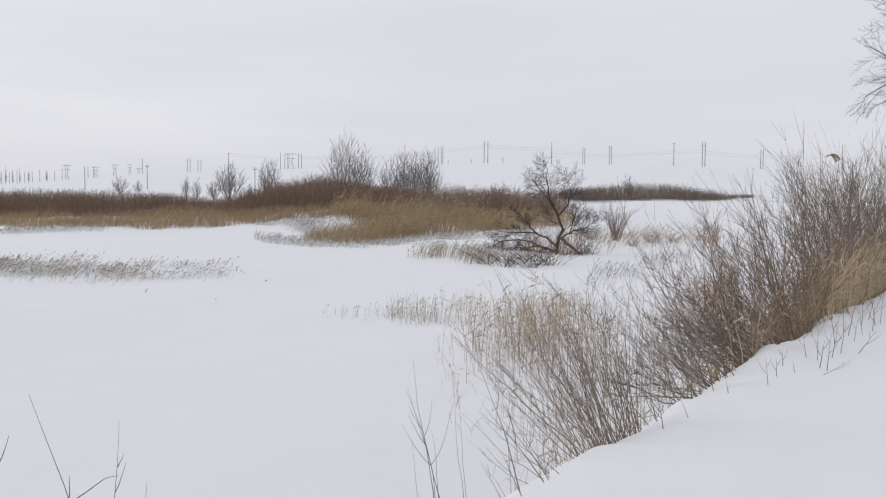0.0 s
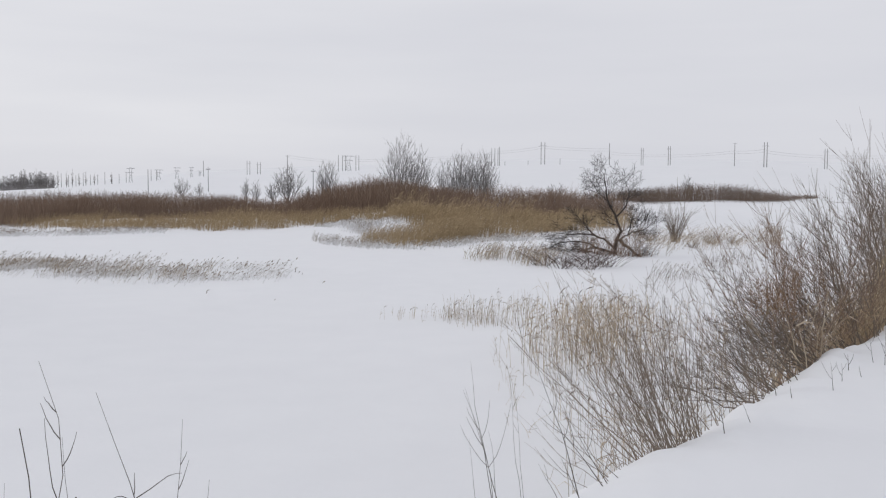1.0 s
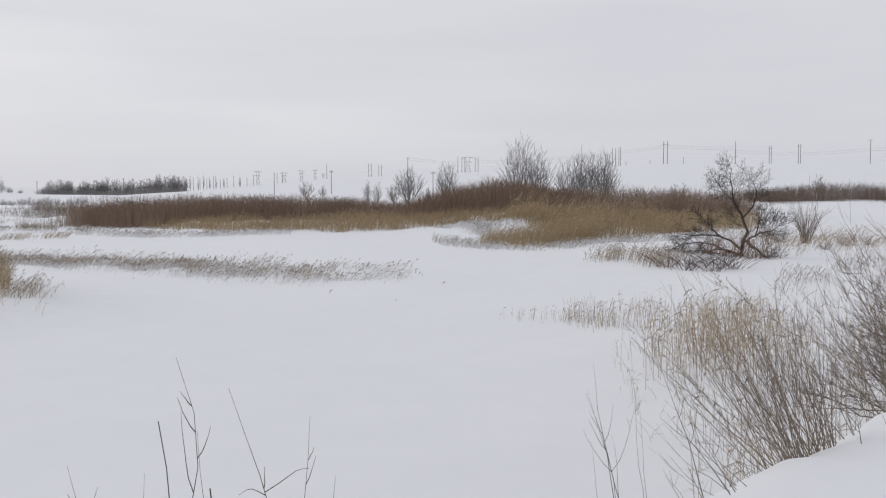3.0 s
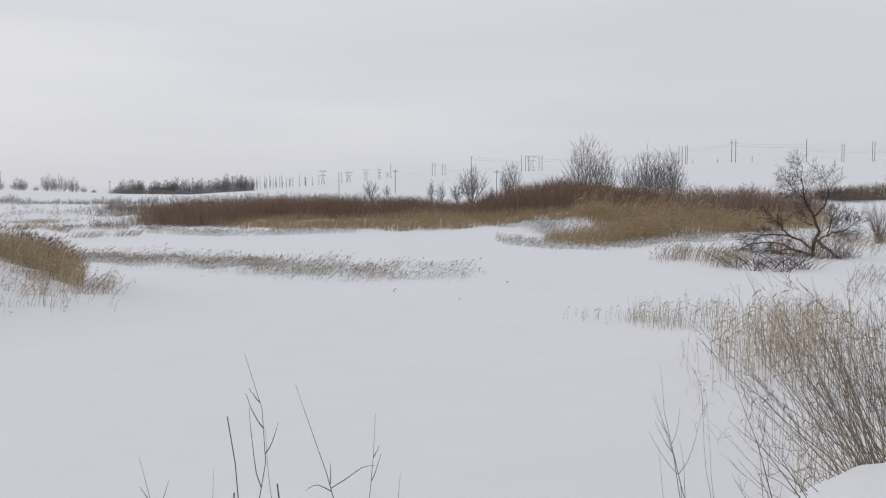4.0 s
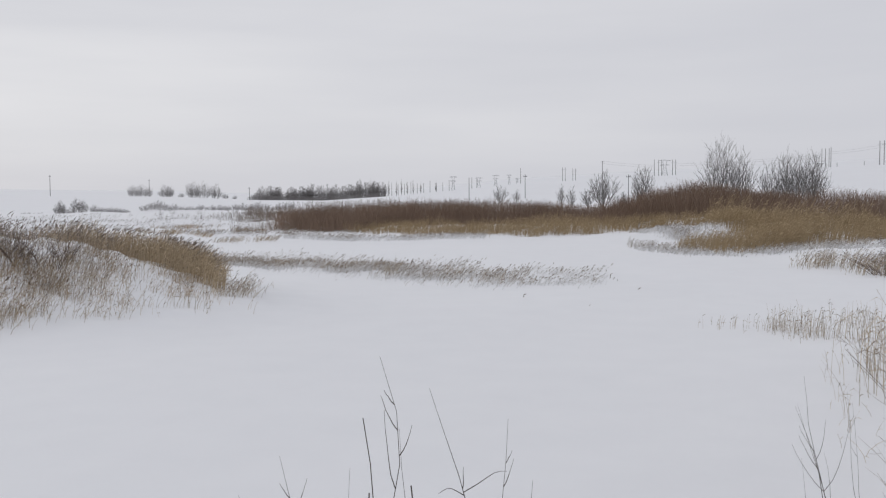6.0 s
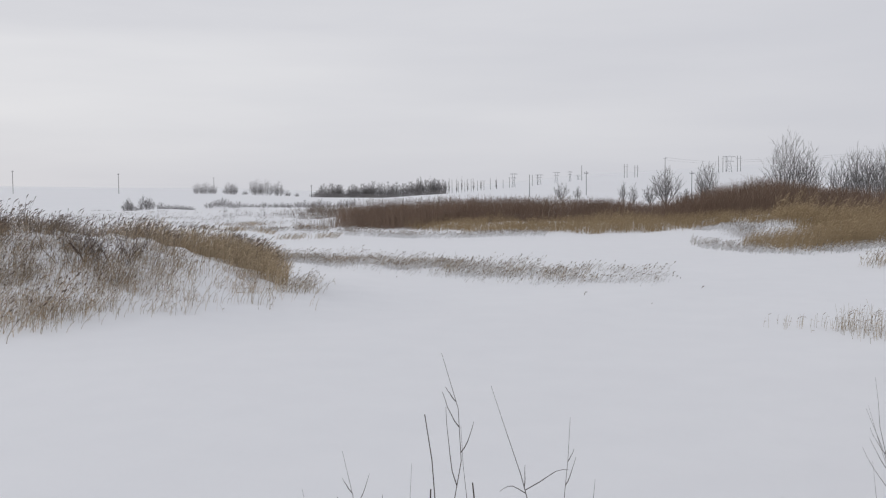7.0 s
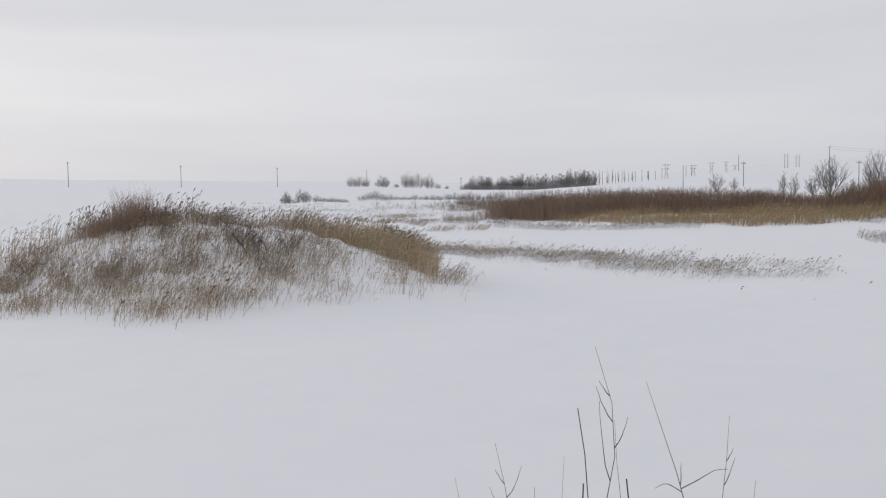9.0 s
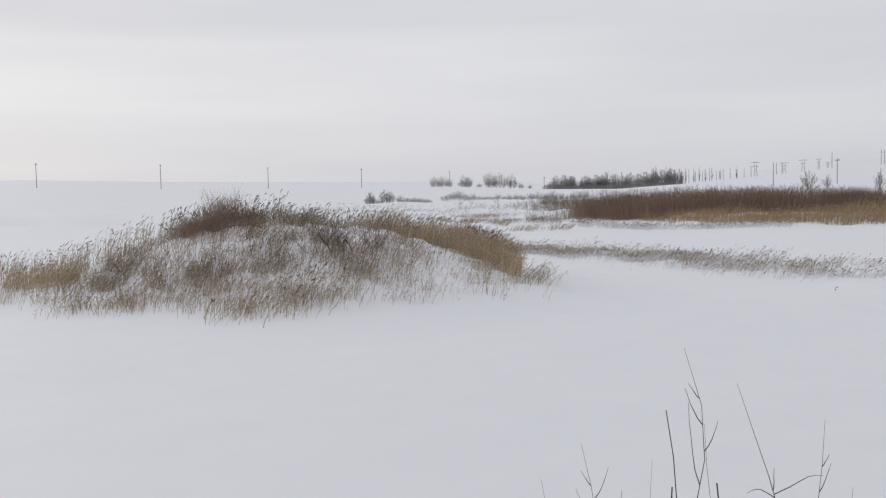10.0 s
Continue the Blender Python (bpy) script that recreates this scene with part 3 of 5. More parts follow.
reeds("reed_bed", x, y, 0.5, "single bent reeds in the snow before the island", 0.55, 0.005, 0.4, 1, [STRAW_PALE, PLUME], seed=97, spread=0.3, leaf=0.008)
x, y = scatter(1100, (50, 57.5), (31.0, 36.0), 263, 0.6)
reeds("reed_bed", x, y, 0.5, "short dense straw-coloured stalks on the island's steep snow", 0.22, 0.0055, 0.4, 1, [STRAW_PALE, PLUME], seed=264, spread=0.3, leaf=0.009)
x, y = scatter(44, (43, 55), (26.8, 31.0), 261, 0.6)
reeds("reed_bed", x, y, 0.85, "scattered thick brown broken reeds in snow before the island", 0.3, 0.009, 0.7, 2, [STRAW, PLUME], seed=262, spread=0.25, leaf=0.014, tuft=1.5)
# thin stands before the near bushes
x, y = thinned(*scatter(560, (-9, 3.4), (24.5, 29.5), 26, 0.45), (-9, -5, -2, 3.2), (0.7, 0.8, 1, 0.7), 13)
reeds("reed_bed", x, y, 0.75, "thin scattered reeds standing in the pond's snow", 0.02, 0.0042, 0.18, 1, [STRAW_PALE, PLUME], seed=44, leaf=0.007, uneven=(0.45, 1.15))
x, y = scatter(60, (2.4, 6.4), (25.5, 28), 55, 0.3)
reeds("reed_bed", x, y, 0.45, "few broken reed stalks in the pond's snow", 0.1, 0.004, 0.2, 1, [STRAW_PALE, PLUME], seed=57, leaf=0.006)
x, y = scatter(240, (-14, -3.2), (14, 21), 27, 0.6)
reeds("reed_bed", x, y, 1.35, "pale golden reeds at the foot of the bank", -0.03, 0.0042, 0.12, 2, [STRAW_PALE, PLUME], seed=37, leaf=0.007, uneven=(0.5, 1.15))
x, y = scatter(210, (-13.5, -3.6), (18.5, 25), 16, 0.75)
reeds("reed_bed", x, y, 1.4 * np.random.default_rng(12).uniform(0.5, 1.1, len(x)), "feathery golden reeds standing behind the bank's bushes", -0.02, 0.0048, 0.2, 2, [GOLD, PLUME], seed=13, leaf=0.008)
x, y = scatter(34, (-2.4, 0.3), (13.5, 21), 268)
reeds("reed_bed", x, y, 0.6, "single broken straw stalks in snow below the bank", 0.0, 0.0028, 0.15, 1, [STRAW_PALE, PLUME], seed=269, leaf=0.005, spread=0.3, uneven=(0.35, 1.2))
x, y = scatter(44, (-8, -2.2), (11, 16), 56, 0.35)
reeds("reed_bed", x, y, 1.05, "thin pale reeds below the snow bank", 0.0, 0.0035, 0.25, 2, [STRAW_PALE, PLUME], seed=58, leaf=0.006)
x, y = scatter(330, (-2.8, 1.2), (43.5, 48.5), 59, 0.55)
reeds("reed_bed", x, y, 0.85, "tuft of straw-coloured reeds in snow beside the old tree", 0.35, 0.007, 0.6, 2, [STRAW_PALE, PLUME], seed=60, leaf=0.012)


# ---------------------------------------------------------------- shrubs and trees
def fan(geo, g, base, n, height, spread, r, drift=(0, 0, 0), branch=2, mat=0, thin=0.5, droop=0.1, foot=0.25, coarse=False):
    """Stems that rise from one foot and spread, each with finer side shoots; coarse: few rings, for far stands."""
    a = g.uniform(0, 6.283, n)
    o = spread * np.sqrt(g.random(n))
    out = np.stack([np.cos(a), np.sin(a), np.zeros(n)], -1)
    h = height * g.uniform(0.55, 1.1, n)
    k = np.linspace(0, 1, 5)
    start = np.array(base) + out * (foot * g.random(n))[:, None]
    wob = g.normal(0, 0.03, (n, 5, 3)) * k[None, :, None]
    p = start[:, None] + h[:, None, None] * ((out * o[:, None] + np.array(drift))[:, None] * (k ** 1.25)[None, :, None]
                                            + np.array([0, 0, 1.0]) * (k - droop * k * k)[None, :, None] + wob)
    rr = r * g.uniform(0.6, 1.25, n)[:, None] * np.array([1.0, 0.8, 0.6, 0.42, 0.2])
    if coarse:
        geo.tubes(p[:, ::2], rr[:, ::2], 3, mat)
    else:
        geo.tubes(p, rr, 4 if r > 0.006 else 3, mat)
    for _ in range(branch):
        f = g.uniform(0.3, 0.92, n)
        i = np.minimum((f * 4).astype(int), 3)
        w = (f * 4 - i)[:, None]
        st = p[np.arange(n), i] * (1 - w) + p[np.arange(n), i + 1] * w
        d = p[np.arange(n), i + 1] - p[np.arange(n), i]
        d /= np.linalg.norm(d, axis=1, keepdims=True)
        d = d + g.normal(0, 0.42, (n, 3)) + np.array([0, 0, 0.15])
        ln = h * (1 - f * 0.6) * g.uniform(0.2, 0.5, n)
        kk = np.linspace(0, 1, 3 if coarse else 4)
        bend = g.normal(0, 0.12, (n, 3))
        q = st[:, None] + ln[:, None, None] * (d[:, None] * kk[None, :, None] + bend[:, None] * (kk ** 2)[None, :, None])
        geo.tubes(q, r * thin * g.uniform(0.6, 1.2, n)[:, None] * (np.array([1.0, 0.6, 0.25]) if coarse else np.array([1.0, 0.8, 0.55, 0.25])), 3, mat)
    return p


def thicket(name, x, y, height, label, mat=OSIER, stems=20, r=0.0135, spread=0.5, seed=5, branch=1, coarse=True):
    geo, g = Geo(), np.random.default_rng(seed)
    z = land(x, y)
    hh = np.broadcast_to(height, (len(x),))
    for i in range(len(x)):
        fan(geo, g, (x[i], y[i], z[i] - 0.05), stems, hh[i] * g.uniform(0.75, 1.1), spread, r, branch=branch, foot=0.5, coarse=coarse)
    return tagged(geo.build(name, [mat]), label, "shrubs", "", "stuff")


def soft_thicket(name, x, y, height, label, mat=OSIER, stems=16, r=0.0085, spread=0.6, seed=5, twigs=3, loose=0.9):
    """A far stand of scrub whose fine upright twigs close into one soft mass with a rounded top."""
    geo, g = Geo(), np.random.default_rng(seed)
    n = len(x) * stems
    x, y = np.repeat(x, stems) + g.normal(0, loose, n), np.repeat(y, stems) + g.normal(0, loose, n)
    h = np.repeat(np.broadcast_to(height, (n // stems,)), stems) * (1 + 0.10 * swell(x, y, 5.0, seed)) * (0.55 + 0.48 * g.random(n) ** 0.4)
    base = np.stack([x, y, land(x, y) - 0.05], -1)
    lean = np.concatenate([g.normal(0, spread, (n, 2)), np.zeros((n, 1))], 1) * 0.45
    k = np.array([0, 0.5, 1.0])
    p = base[:, None] + h[:, None, None] * (lean[:, None] * (k ** 1.4)[None, :, None] + np.array([0, 0, 1.0]) * (k * (1.06 - 0.06 * k))[None, :, None])
    geo.tubes(p, r * g.uniform(0.7, 1.3, n)[:, None] * np.array([1.0, 0.75, 0.4]), 3)
    # fine shoots that fill the stand between the stems
    q = base + np.concatenate([g.normal(0, loose, (n, 2)), np.zeros((n, 1))], 1)
    tip = q + h[:, None] * g.uniform(0.6, 0.92, n)[:, None] * (np.concatenate([g.normal(0, 0.2, (n, 2)), np.ones((n, 1))], 1))
    geo.tubes(np.stack([q, tip], 1), r * np.array([1.1, 0.7])[None].repeat(n, 0), 3)
    for _ in range(twigs):
        f = g.uniform(0.4, 0.88, n)[:, None]
        st = p[:, 1] + (p[:, 2] - p[:, 1]) * (f * 2 - 0.8)
        d = lean + g.normal(0, 0.3, (n, 3)) * np.array([1, 1, 0.4]) + np.array([0, 0, 0.8])
        ln = (h * g.uniform(0.08, 0.17, n))[:, None]
        geo.tubes(np.stack([st, st + d * ln], 1), r * 0.75 * np.array([1.0, 0.6])[None].repeat(n, 0), 3)
    return tagged(geo.build(name, [mat]), label, "shrubs", "", "stuff")


x, y = along([(11.5, 91), (16, 91), (20, 90), (24, 90), (28.5, 91), (31.3, 94)], 400, 7, 41)
soft_thicket("willow_thicket", x, y, np.interp(bearing(x, y), (12, 13.3, 15, 19, 22, 27, 30, 31.6), (1.2, 1.65, 1.95, 2.1, 2.2, 2.15, 2.05, 1.8)), "dense red-brown leafless willow scrub behind the reeds", seed=51, stems=20, twigs=2)
x, y = along([(13, 90), (10, 88), (7, 87), (4, 90), (2, 94)], 350, 8, 42)
soft_thicket("willow_thicket", x, y, np.interp(bearing(x, y), (2, 4, 6.5, 8, 10.2, 11.5, 12.2, 12.7), (2.55, 2.55, 2.9, 2.8, 2.45, 2.0, 1.3, 0.7)), "tall mound of dark brown leafless willow scrub", seed=52, stems=19, twigs=2)
x, y = along([(2.5, 94), (-2, 96), (-5.2, 98), (-6.9, 100)], 220, 9, 43)
soft_thicket("willow_thicket", x, y, np.interp(bearing(x, y), (-9.5, -7.5, -5, -3, 1, 2.5), (0.9, 1.8, 2.7, 3.0, 2.9, 2.6)), "red-brown leafless willow scrub behind golden reeds", seed=53, twigs=2)
x, y = along([(-6, 196), (-9, 198), (-13, 204), (-16.9, 216)], 260, 10, 44)
soft_thicket("willow_thicket", x, y, np.interp(bearing(x, y), (-17, -16, -14.5, -13, -11, -9.5, -8, -6), (0.5, 1.4, 2.6, 3.3, 3.5, 3.1, 2.5, 2.3)), "low brown scrub along the edge of the snow field", mat=BROWN_SCRUB, seed=54, r=0.015, spread=0.4, stems=13, loose=2.2, twigs=2)
x, y = along([(35.0, 118), (32.5, 112), (30, 108), (27, 112), (22, 118), (16, 125)], 150, 9, 45)
soft_thicket("willow_thicket", x, y, 2.2 * np.interp(bearing(x, y), (30.5, 32.5), (1.0, 0.4)), "grey-brown leafless scrub on the snow behind the willows", mat=TWIG, seed=55, stems=12, r=0.010, spread=0.5)


def branches(g, start, heading, length, r0, level, out, lift=0.15, wander=0.14, split=(7, 6, 5), ratio=0.5, angle=0.75, first=0.25, top=0.5, rings=(7, 6, 4, 3, 3)):
    """Grows one limb and its offspring into out[level]."""
    k, pts = rings[level], [np.array(start, float)]
    d = np.array(heading, float) / np.linalg.norm(heading)
    for _ in range(k - 1):
        d = d + g.normal(0, wander, 3) + np.array([0, 0, lift])
        d /= np.linalg.norm(d)
        pts.append(pts[-1] + d * length / (k - 1))
    pts = np.array(pts)
    rad = r0 * np.linspace(1, 0.3 if level == 0 else 0.16, k)
    out.setdefault(level, []).append((pts, rad))
    offspring(g, pts, rad, length, level, out, lift, wander, split, ratio, angle, first, top, rings)


def offspring(g, pts, rad, length, level, out, lift, wander, split, ratio, angle, first=0.25, top=0.5, rings=(7, 6, 4, 3, 3)):
    if level >= len(split):
        return
    k = len(pts)
    for f in np.linspace(first, 0.98, split[level]):
        f = min(0.99, f + g.uniform(-0.05, 0.05))
        i = min(int(f * (k - 1)), k - 2)
        w = f * (k - 1) - i
        st = pts[i] * (1 - w) + pts[i + 1] * w
        ax = pts[i + 1] - pts[i]
        ax = ax / (np.linalg.norm(ax) + 1e-9)
        side = np.cross(ax, g.normal(0, 1, 3))
        side /= np.linalg.norm(side) + 1e-9
        a = angle * g.uniform(0.7, 1.3)
        ln = length * ratio * g.uniform(0.7, 1.2) * (1.15 - top * f)
        branches(g, st, ax * math.cos(a) + side * math.sin(a), ln, max(0.004, (rad[i] * (1 - w) + rad[i + 1] * w) * 0.6),
                 level + 1, out, lift, wander, split, ratio, angle, 0.2, top, rings)


def upswept(name, x, y, height, width, leaders, label, seed, mat, group, r=0.045, fine=0.012, low=0.22, sides=9, twigs=5, reach=0.26, fall=0.45, flare=0.62, category="tree", fork=0.12, round_top=False, clump=0.0, open_=0.55):
    """A leafless tree: leaders part from a short foot, sweep outwards and up, and carry rising side limbs with fine twigs."""
    g = np.random.default_rng(seed)
    ob = empty(name, float(x), float(y), float(land(x, y)) - 0.1)
    crown, k, up = Geo(), np.linspace(0, 1, 7), np.array([0, 0, 1.0])
    for i in range(leaders):
        rho, a = (math.sqrt((i + 0.3) / leaders), i * 2.4 + g.uniform(-0.4, 0.4))
        tip = np.array([width * rho * math.cos(a), width * rho * math.sin(a), height * (math.sqrt(1 - 0.88 * rho * rho) if round_top else 1 - fall * rho ** 2) * g.uniform(0.88, 1.0)])
        lift = np.clip((k - fork) / (1 - fork), 0, 1)
        out = clump + (1 - clump) * lift ** flare
        p = np.stack([tip[0] * out, tip[1] * out, tip[2] * k], -1) + g.normal(0, 0.007 * height, (7, 3)) * k[:, None]
        stem = Geo()
        stem.tubes(p[None], (r * g.uniform(0.75, 1.2) * np.linspace(1, 0.22, 7))[None], 5)
        stem.build("stem", [mat], ob)
        f = np.linspace(low, 0.96, sides) + g.uniform(-0.04, 0.04, sides)
        j = np.minimum((f * 6).astype(int), 5)
        w = (f * 6 - j)[:, None]
        st = p[j] * (1 - w) + p[j + 1] * w
        ax = (p[j + 1] - p[j]) / np.linalg.norm(p[j + 1] - p[j], axis=1, keepdims=True)
        turn = np.arange(sides) * 2.4 + g.uniform(0, 6)
        d = ax * 0.75 + open_ * np.stack([np.cos(turn), np.sin(turn), np.zeros(sides)], -1)
        ln = height * reach * g.uniform(0.7, 1.15, sides) * (1.15 - 0.75 * f)
        kk = np.linspace(0, 1, 4)
        q = st[:, None] + ln[:, None, None] * (d[:, None] * kk[None, :, None] + up * (0.28 * kk ** 2)[None, :, None]) + g.normal(0, 0.01, (sides, 4, 3)) * (ln[:, None] * kk)[..., None]
        crown.tubes(q, fine * 1.5 * np.array([1.0, 0.85, 0.65, 0.4])[None] * g.uniform(0.8, 1.2, (sides, 1)), 3)
        for b in range(twigs):
            v = (0.18 + 0.8 * (b + g.random(sides)) / twigs)
            m = np.minimum((v * 3).astype(int), 2)
            s2 = q[np.arange(sides), m] + (q[np.arange(sides), m + 1] - q[np.arange(sides), m]) * (v * 3 - m)[:, None]
            d2 = d * 0.7 + g.normal(0, 0.42, (sides, 3)) + up * 0.25
            l2 = (ln * g.uniform(0.28, 0.55, sides))[:, None]
            if round_top:
                crown.tubes(np.stack([s2, s2 + (d2 + g.normal(0, 0.5, (sides, 3))) * l2 * 1.2], 1), fine * np.array([0.9, 0.7])[None].repeat(sides, 0), 3)
            else:
                crown.tubes(np.stack([s2, s2 + d2 * l2 * 0.55, s2 + (d2 + up * 0.2) * l2], 1), fine * np.array([0.85, 0.7, 0.4])[None].repeat(sides, 0), 3)
    crown.build("crown", [mat], ob)
    return tagged(ob, label, category, group)


POPLAR = "tall leafless poplar with upswept grey branches"
for az, d, h, w, st, sd in ((5.85, 118, 9.3, 2.6, 19, 61), (4.75, 119, 7.6, 1.9, 12, 62), (3.2, 121, 6.3, 1.5, 11, 63), (2.35, 121, 7.7, 1.2, 12, 64), (1.75, 123, 7.3, 1.1, 10, 78), (1.0, 120, 7.7, 1.7, 20, 69)):
    x, y = spot(az, d)
    upswept("poplar_tree", x, y, h, w, st, POPLAR, sd, POPLAR_BARK, "far shore trees", 0.036, 0.0115, sides=11, twigs=6)
ROUND = "leafless rounded tree with grey twigs standing in snow"
for az, d, h, w, sd, st in ((10.25, 170, 7.9, 2.0, 65, 16), (12.5, 170, 7.0, 2.7, 66, 18), (13.4, 172, 3.6, 1.6, 67, 8), (14.35, 180, 4.2, 1.0, 68, 5), (14.95, 190, 4.6, 0.8, 70, 5), (18.6, 230, 4.4, 2.2, 71, 9),
                            (17.6, 230, 3.2, 1.0, 76, 5), (-10.9, 222, 5.6, 1.7, 72, 8), (-3.5, 128, 3.9, 0.8, 73, 5), (-3.0, 126, 3.5, 0.7, 74, 5), (8.0, 125, 4.4, 1.0, 75, 6), (11.4, 172, 3.4, 1.2, 77, 7)):
    x, y = spot(az, d)
    upswept("bare_tree", x, y, h, w, st, ROUND, sd, POPLAR_BARK, "far shore trees", 0.045, 0.017, 0.2, 10, 6, 0.26)

# woods on the skyline
WOODS = "trees of the far wood"
wood = []
for sd in (81, 82, 83):
    x, y = spot(30.0 + 0.9 * (sd - 81), 500)
    wood.append(upswept("wood_tree", x, y, 7.0, 3.4, 12, "grey leafless tree of a wood at the field's edge", sd, WOOD_GREY, WOODS, 0.10, 0.048, 0.10, 10, 5, 0.21, flare=0.8, fork=0.0, round_top=True, clump=0.6, open_=0.9))
# the second tree's paler twigs carry distance haze in their colour
lone = []
for sd in (87, 88):
    x, y = spot((36.6, 39.45)[sd - 87], 547)
    lone.append(upswept("wood_tree", x, y, (9.0, 6.4)[sd - 87], (4.7, 3.9)[sd - 87], 12, "grey rounded leafless tree on the far field", sd, WOOD_GREY if sd == 87 else FROST_HAZE, WOODS, 0.10, 0.036, 0.10, 11, 6, 0.19, flare=0.8, fork=0.0, round_top=True, clump=0.6, open_=0.9))
g = np.random.default_rng(84)
for i, (az, wide, tall) in enumerate(((33.0, 0.5, 0.5), (32.65, 0.85, 0.88), (32.2, 0.7, 0.95), (31.7, 0.95, 0.9), (31.15, 0.6, 0.55), (30.75, 0.7, 0.8), (30.3, 0.9, 0.95), (29.75, 1.0, 1.05), (29.25, 0.9, 1.0), (28.75, 0.8, 0.85),
                                      (28.35, 0.9, 0.98), (27.85, 0.8, 0.9), (27.45, 0.85, 1.0), (27.0, 0.7, 0.9), (26.5, 0.9, 1.05), (26.0, 0.9, 1.1), (25.55, 0.75, 0.95), (30.0, 0.8, 0.7), (28.6, 0.8, 0.7), (27.2, 0.8, 0.8), (26.2, 0.8, 0.85))):
    x, y = spot(az, g.uniform(490, 515))
    o = copy_thing(wood[i % 3], pose(x, y, float(land(x, y)) - 0.1, 0, 0, g.uniform(0, 360)))
    o.scale = (wide, wide, 1.18 * tall)
for i, (az, wide, tall) in enumerate(((39.9, 0.75, 0.95), (39.0, 0.7, 0.85), (38.1, 0.95, 1.05), (37.85, 0.8, 0.95), (36.0, 0.95, 1.0), (35.3, 0.85, 0.9), (34.75, 0.4, 0.4), (37.2, 0.35, 0.3), (34.2, 0.35, 0.25),
                                      
                                      (27.05, 0.4, 1.4), (26.85, 0.35, 1.3), (26.1, 0.4, 1.3), (25.85, 0.4, 1.15))):
    x, y = spot(az, 545 if az > 30 else 500)
    o = copy_thing(lone[1 if az > 37.5 else 0] if az > 30 else wood[i % 3], pose(x, y, float(land(x, y)) - 0.1, 0, 0, 70 * i))
    o.scale = (wide, wide, tall)
for i, az in enumerate((26.9, 26.3, 25.2, 24.75, 24.45, 24.1, 23.75, 23.3, 22.4)):
    x, y = spot(az, 470 + 8 * (i % 3))
    upswept("thin_tree", x, y, (10.5, 10.0, 8.5, 8.0, 8.8, 7.2, 7.8, 6.6, 6.0)[i], 0.6, 4, "thin upright leafless tree at the end of the wood", 230 + i, POPLAR_BARK, WOODS, 0.07, 0.04, 0.2, 7, 3, 0.11)
x, y = along([(25.3, 486), (28, 486), (30.5, 486), (33.3, 486)], 200, 10.0, 85)
soft_thicket("wood_undergrowth", x, y, 2.0 + 0.7 * swell(x, y, 40.0, 99), "grey leafless undergrowth at the foot of the wood", mat=WOOD_GREY, stems=8, r=0.04, spread=0.6, seed=86, twigs=2)


# ---------------------------------------------------------------- single bushes
def bush(name, x, y, height, label, seed, stems=40, spread=0.5, r=0.012, drift=(0, 0, 0), branch=3, mat=TWIG, feet=1, foot=0.3, line=None, thin=0.5, group="", droop=0.1):
    """A leafless bush: stems from one or more feet, with fine side shoots of their own."""
    g = np.random.default_rng(seed)
    x, y = float(x), float(y)
    z = float(land(x, y))
    ob = empty(name, x, y, z)
    crown = Geo()
    for k in range(feet):
        o = (line * (k / max(1, feet - 1) - 0.5)) if line is not None else np.zeros(2)
        o = o + g.normal(0, 0.06, 2)
        dz = float(land(x + o[0], y + o[1])) - z - 0.06
        fan(crown, g, (o[0], o[1], dz), stems, height, spread, r, drift, branch, 0, thin, droop, foot)
    crown.build("crown", [mat], ob)
    return tagged(ob, label, "bush", group)


GREYBUSH = "low rounded grey leafless bush on the snow field"
kinds = []
for k, (az, d) in enumerate(((43.75, 172), (38.0, 186), (35.5, 192), (31.8, 184))):
    x, y = spot(az, d)
    kinds.append(upswept("bare_bush", x, y, (1.9, 1.3, 1.2, 1.2)[k], (0.9, 0.9, 1.0, 1.0)[k], 9, GREYBUSH, 101 + k, FROST_HAZE if k else WOOD_GREY, "bushes on the snow field", 0.016, 0.016, 0.15, 7, 4, 0.28,
                         flare=0.8, category="bush", fork=0.0, round_top=True, clump=0.55, open_=0.7))
g = np.random.default_rng(105)
for az, d, h, w in ((43.7, 172, 1.25, 0.9), (42.85, 173, 1.35, 1.15), (42.5, 172, 1.1, 1.0), (41.95, 172.6, 0.8, 1.0), (41.5, 174, 0.6, 1), (41.1, 173, 0.65, 1), (40.7, 172, 0.5, 1), (40.3, 174, 0.45, 1), (43.25, 172, 0.5, 1), (44.8, 180, 0.4, 1.2),
                    (45.4, 182, 0.35, 1.2), (39.3, 188, 0.9, 1.2), (38.9, 191, 1.0, 1.3), (38.5, 190, 1.3, 1.2), (38.25, 189, 1.6, 1.0), (37.6, 188, 1.2, 1.2), (37.1, 190, 0.8, 1.4), (36.6, 192, 0.8, 1.3), (36.1, 190, 1.0, 1.4), (35.1, 191, 1.1, 1.4),
                    (34.7, 190, 1.0, 1.5), (34.2, 192, 1.2, 1.3), (33.8, 190, 1.2, 1.5), (33.3, 188, 1.1, 1.5), (32.9, 188, 1.2, 1.5), (32.4, 186, 1.3, 1.5), (31.4, 182, 1.4, 1.5), (31.0, 180, 1.4, 1.5)):
    x, y = spot(az, d)
    o = copy_thing(kinds[0 if 40 < az < 44.5 else int(g.integers(1, 4))], pose(x, y, float(land(x, y)) - 0.1, 0, 0, g.uniform(0, 360)))
    o.scale = (w * g.uniform(0.85, 1.2), w * g.uniform(0.85, 1.2), h * g.uniform(0.85, 1.15))

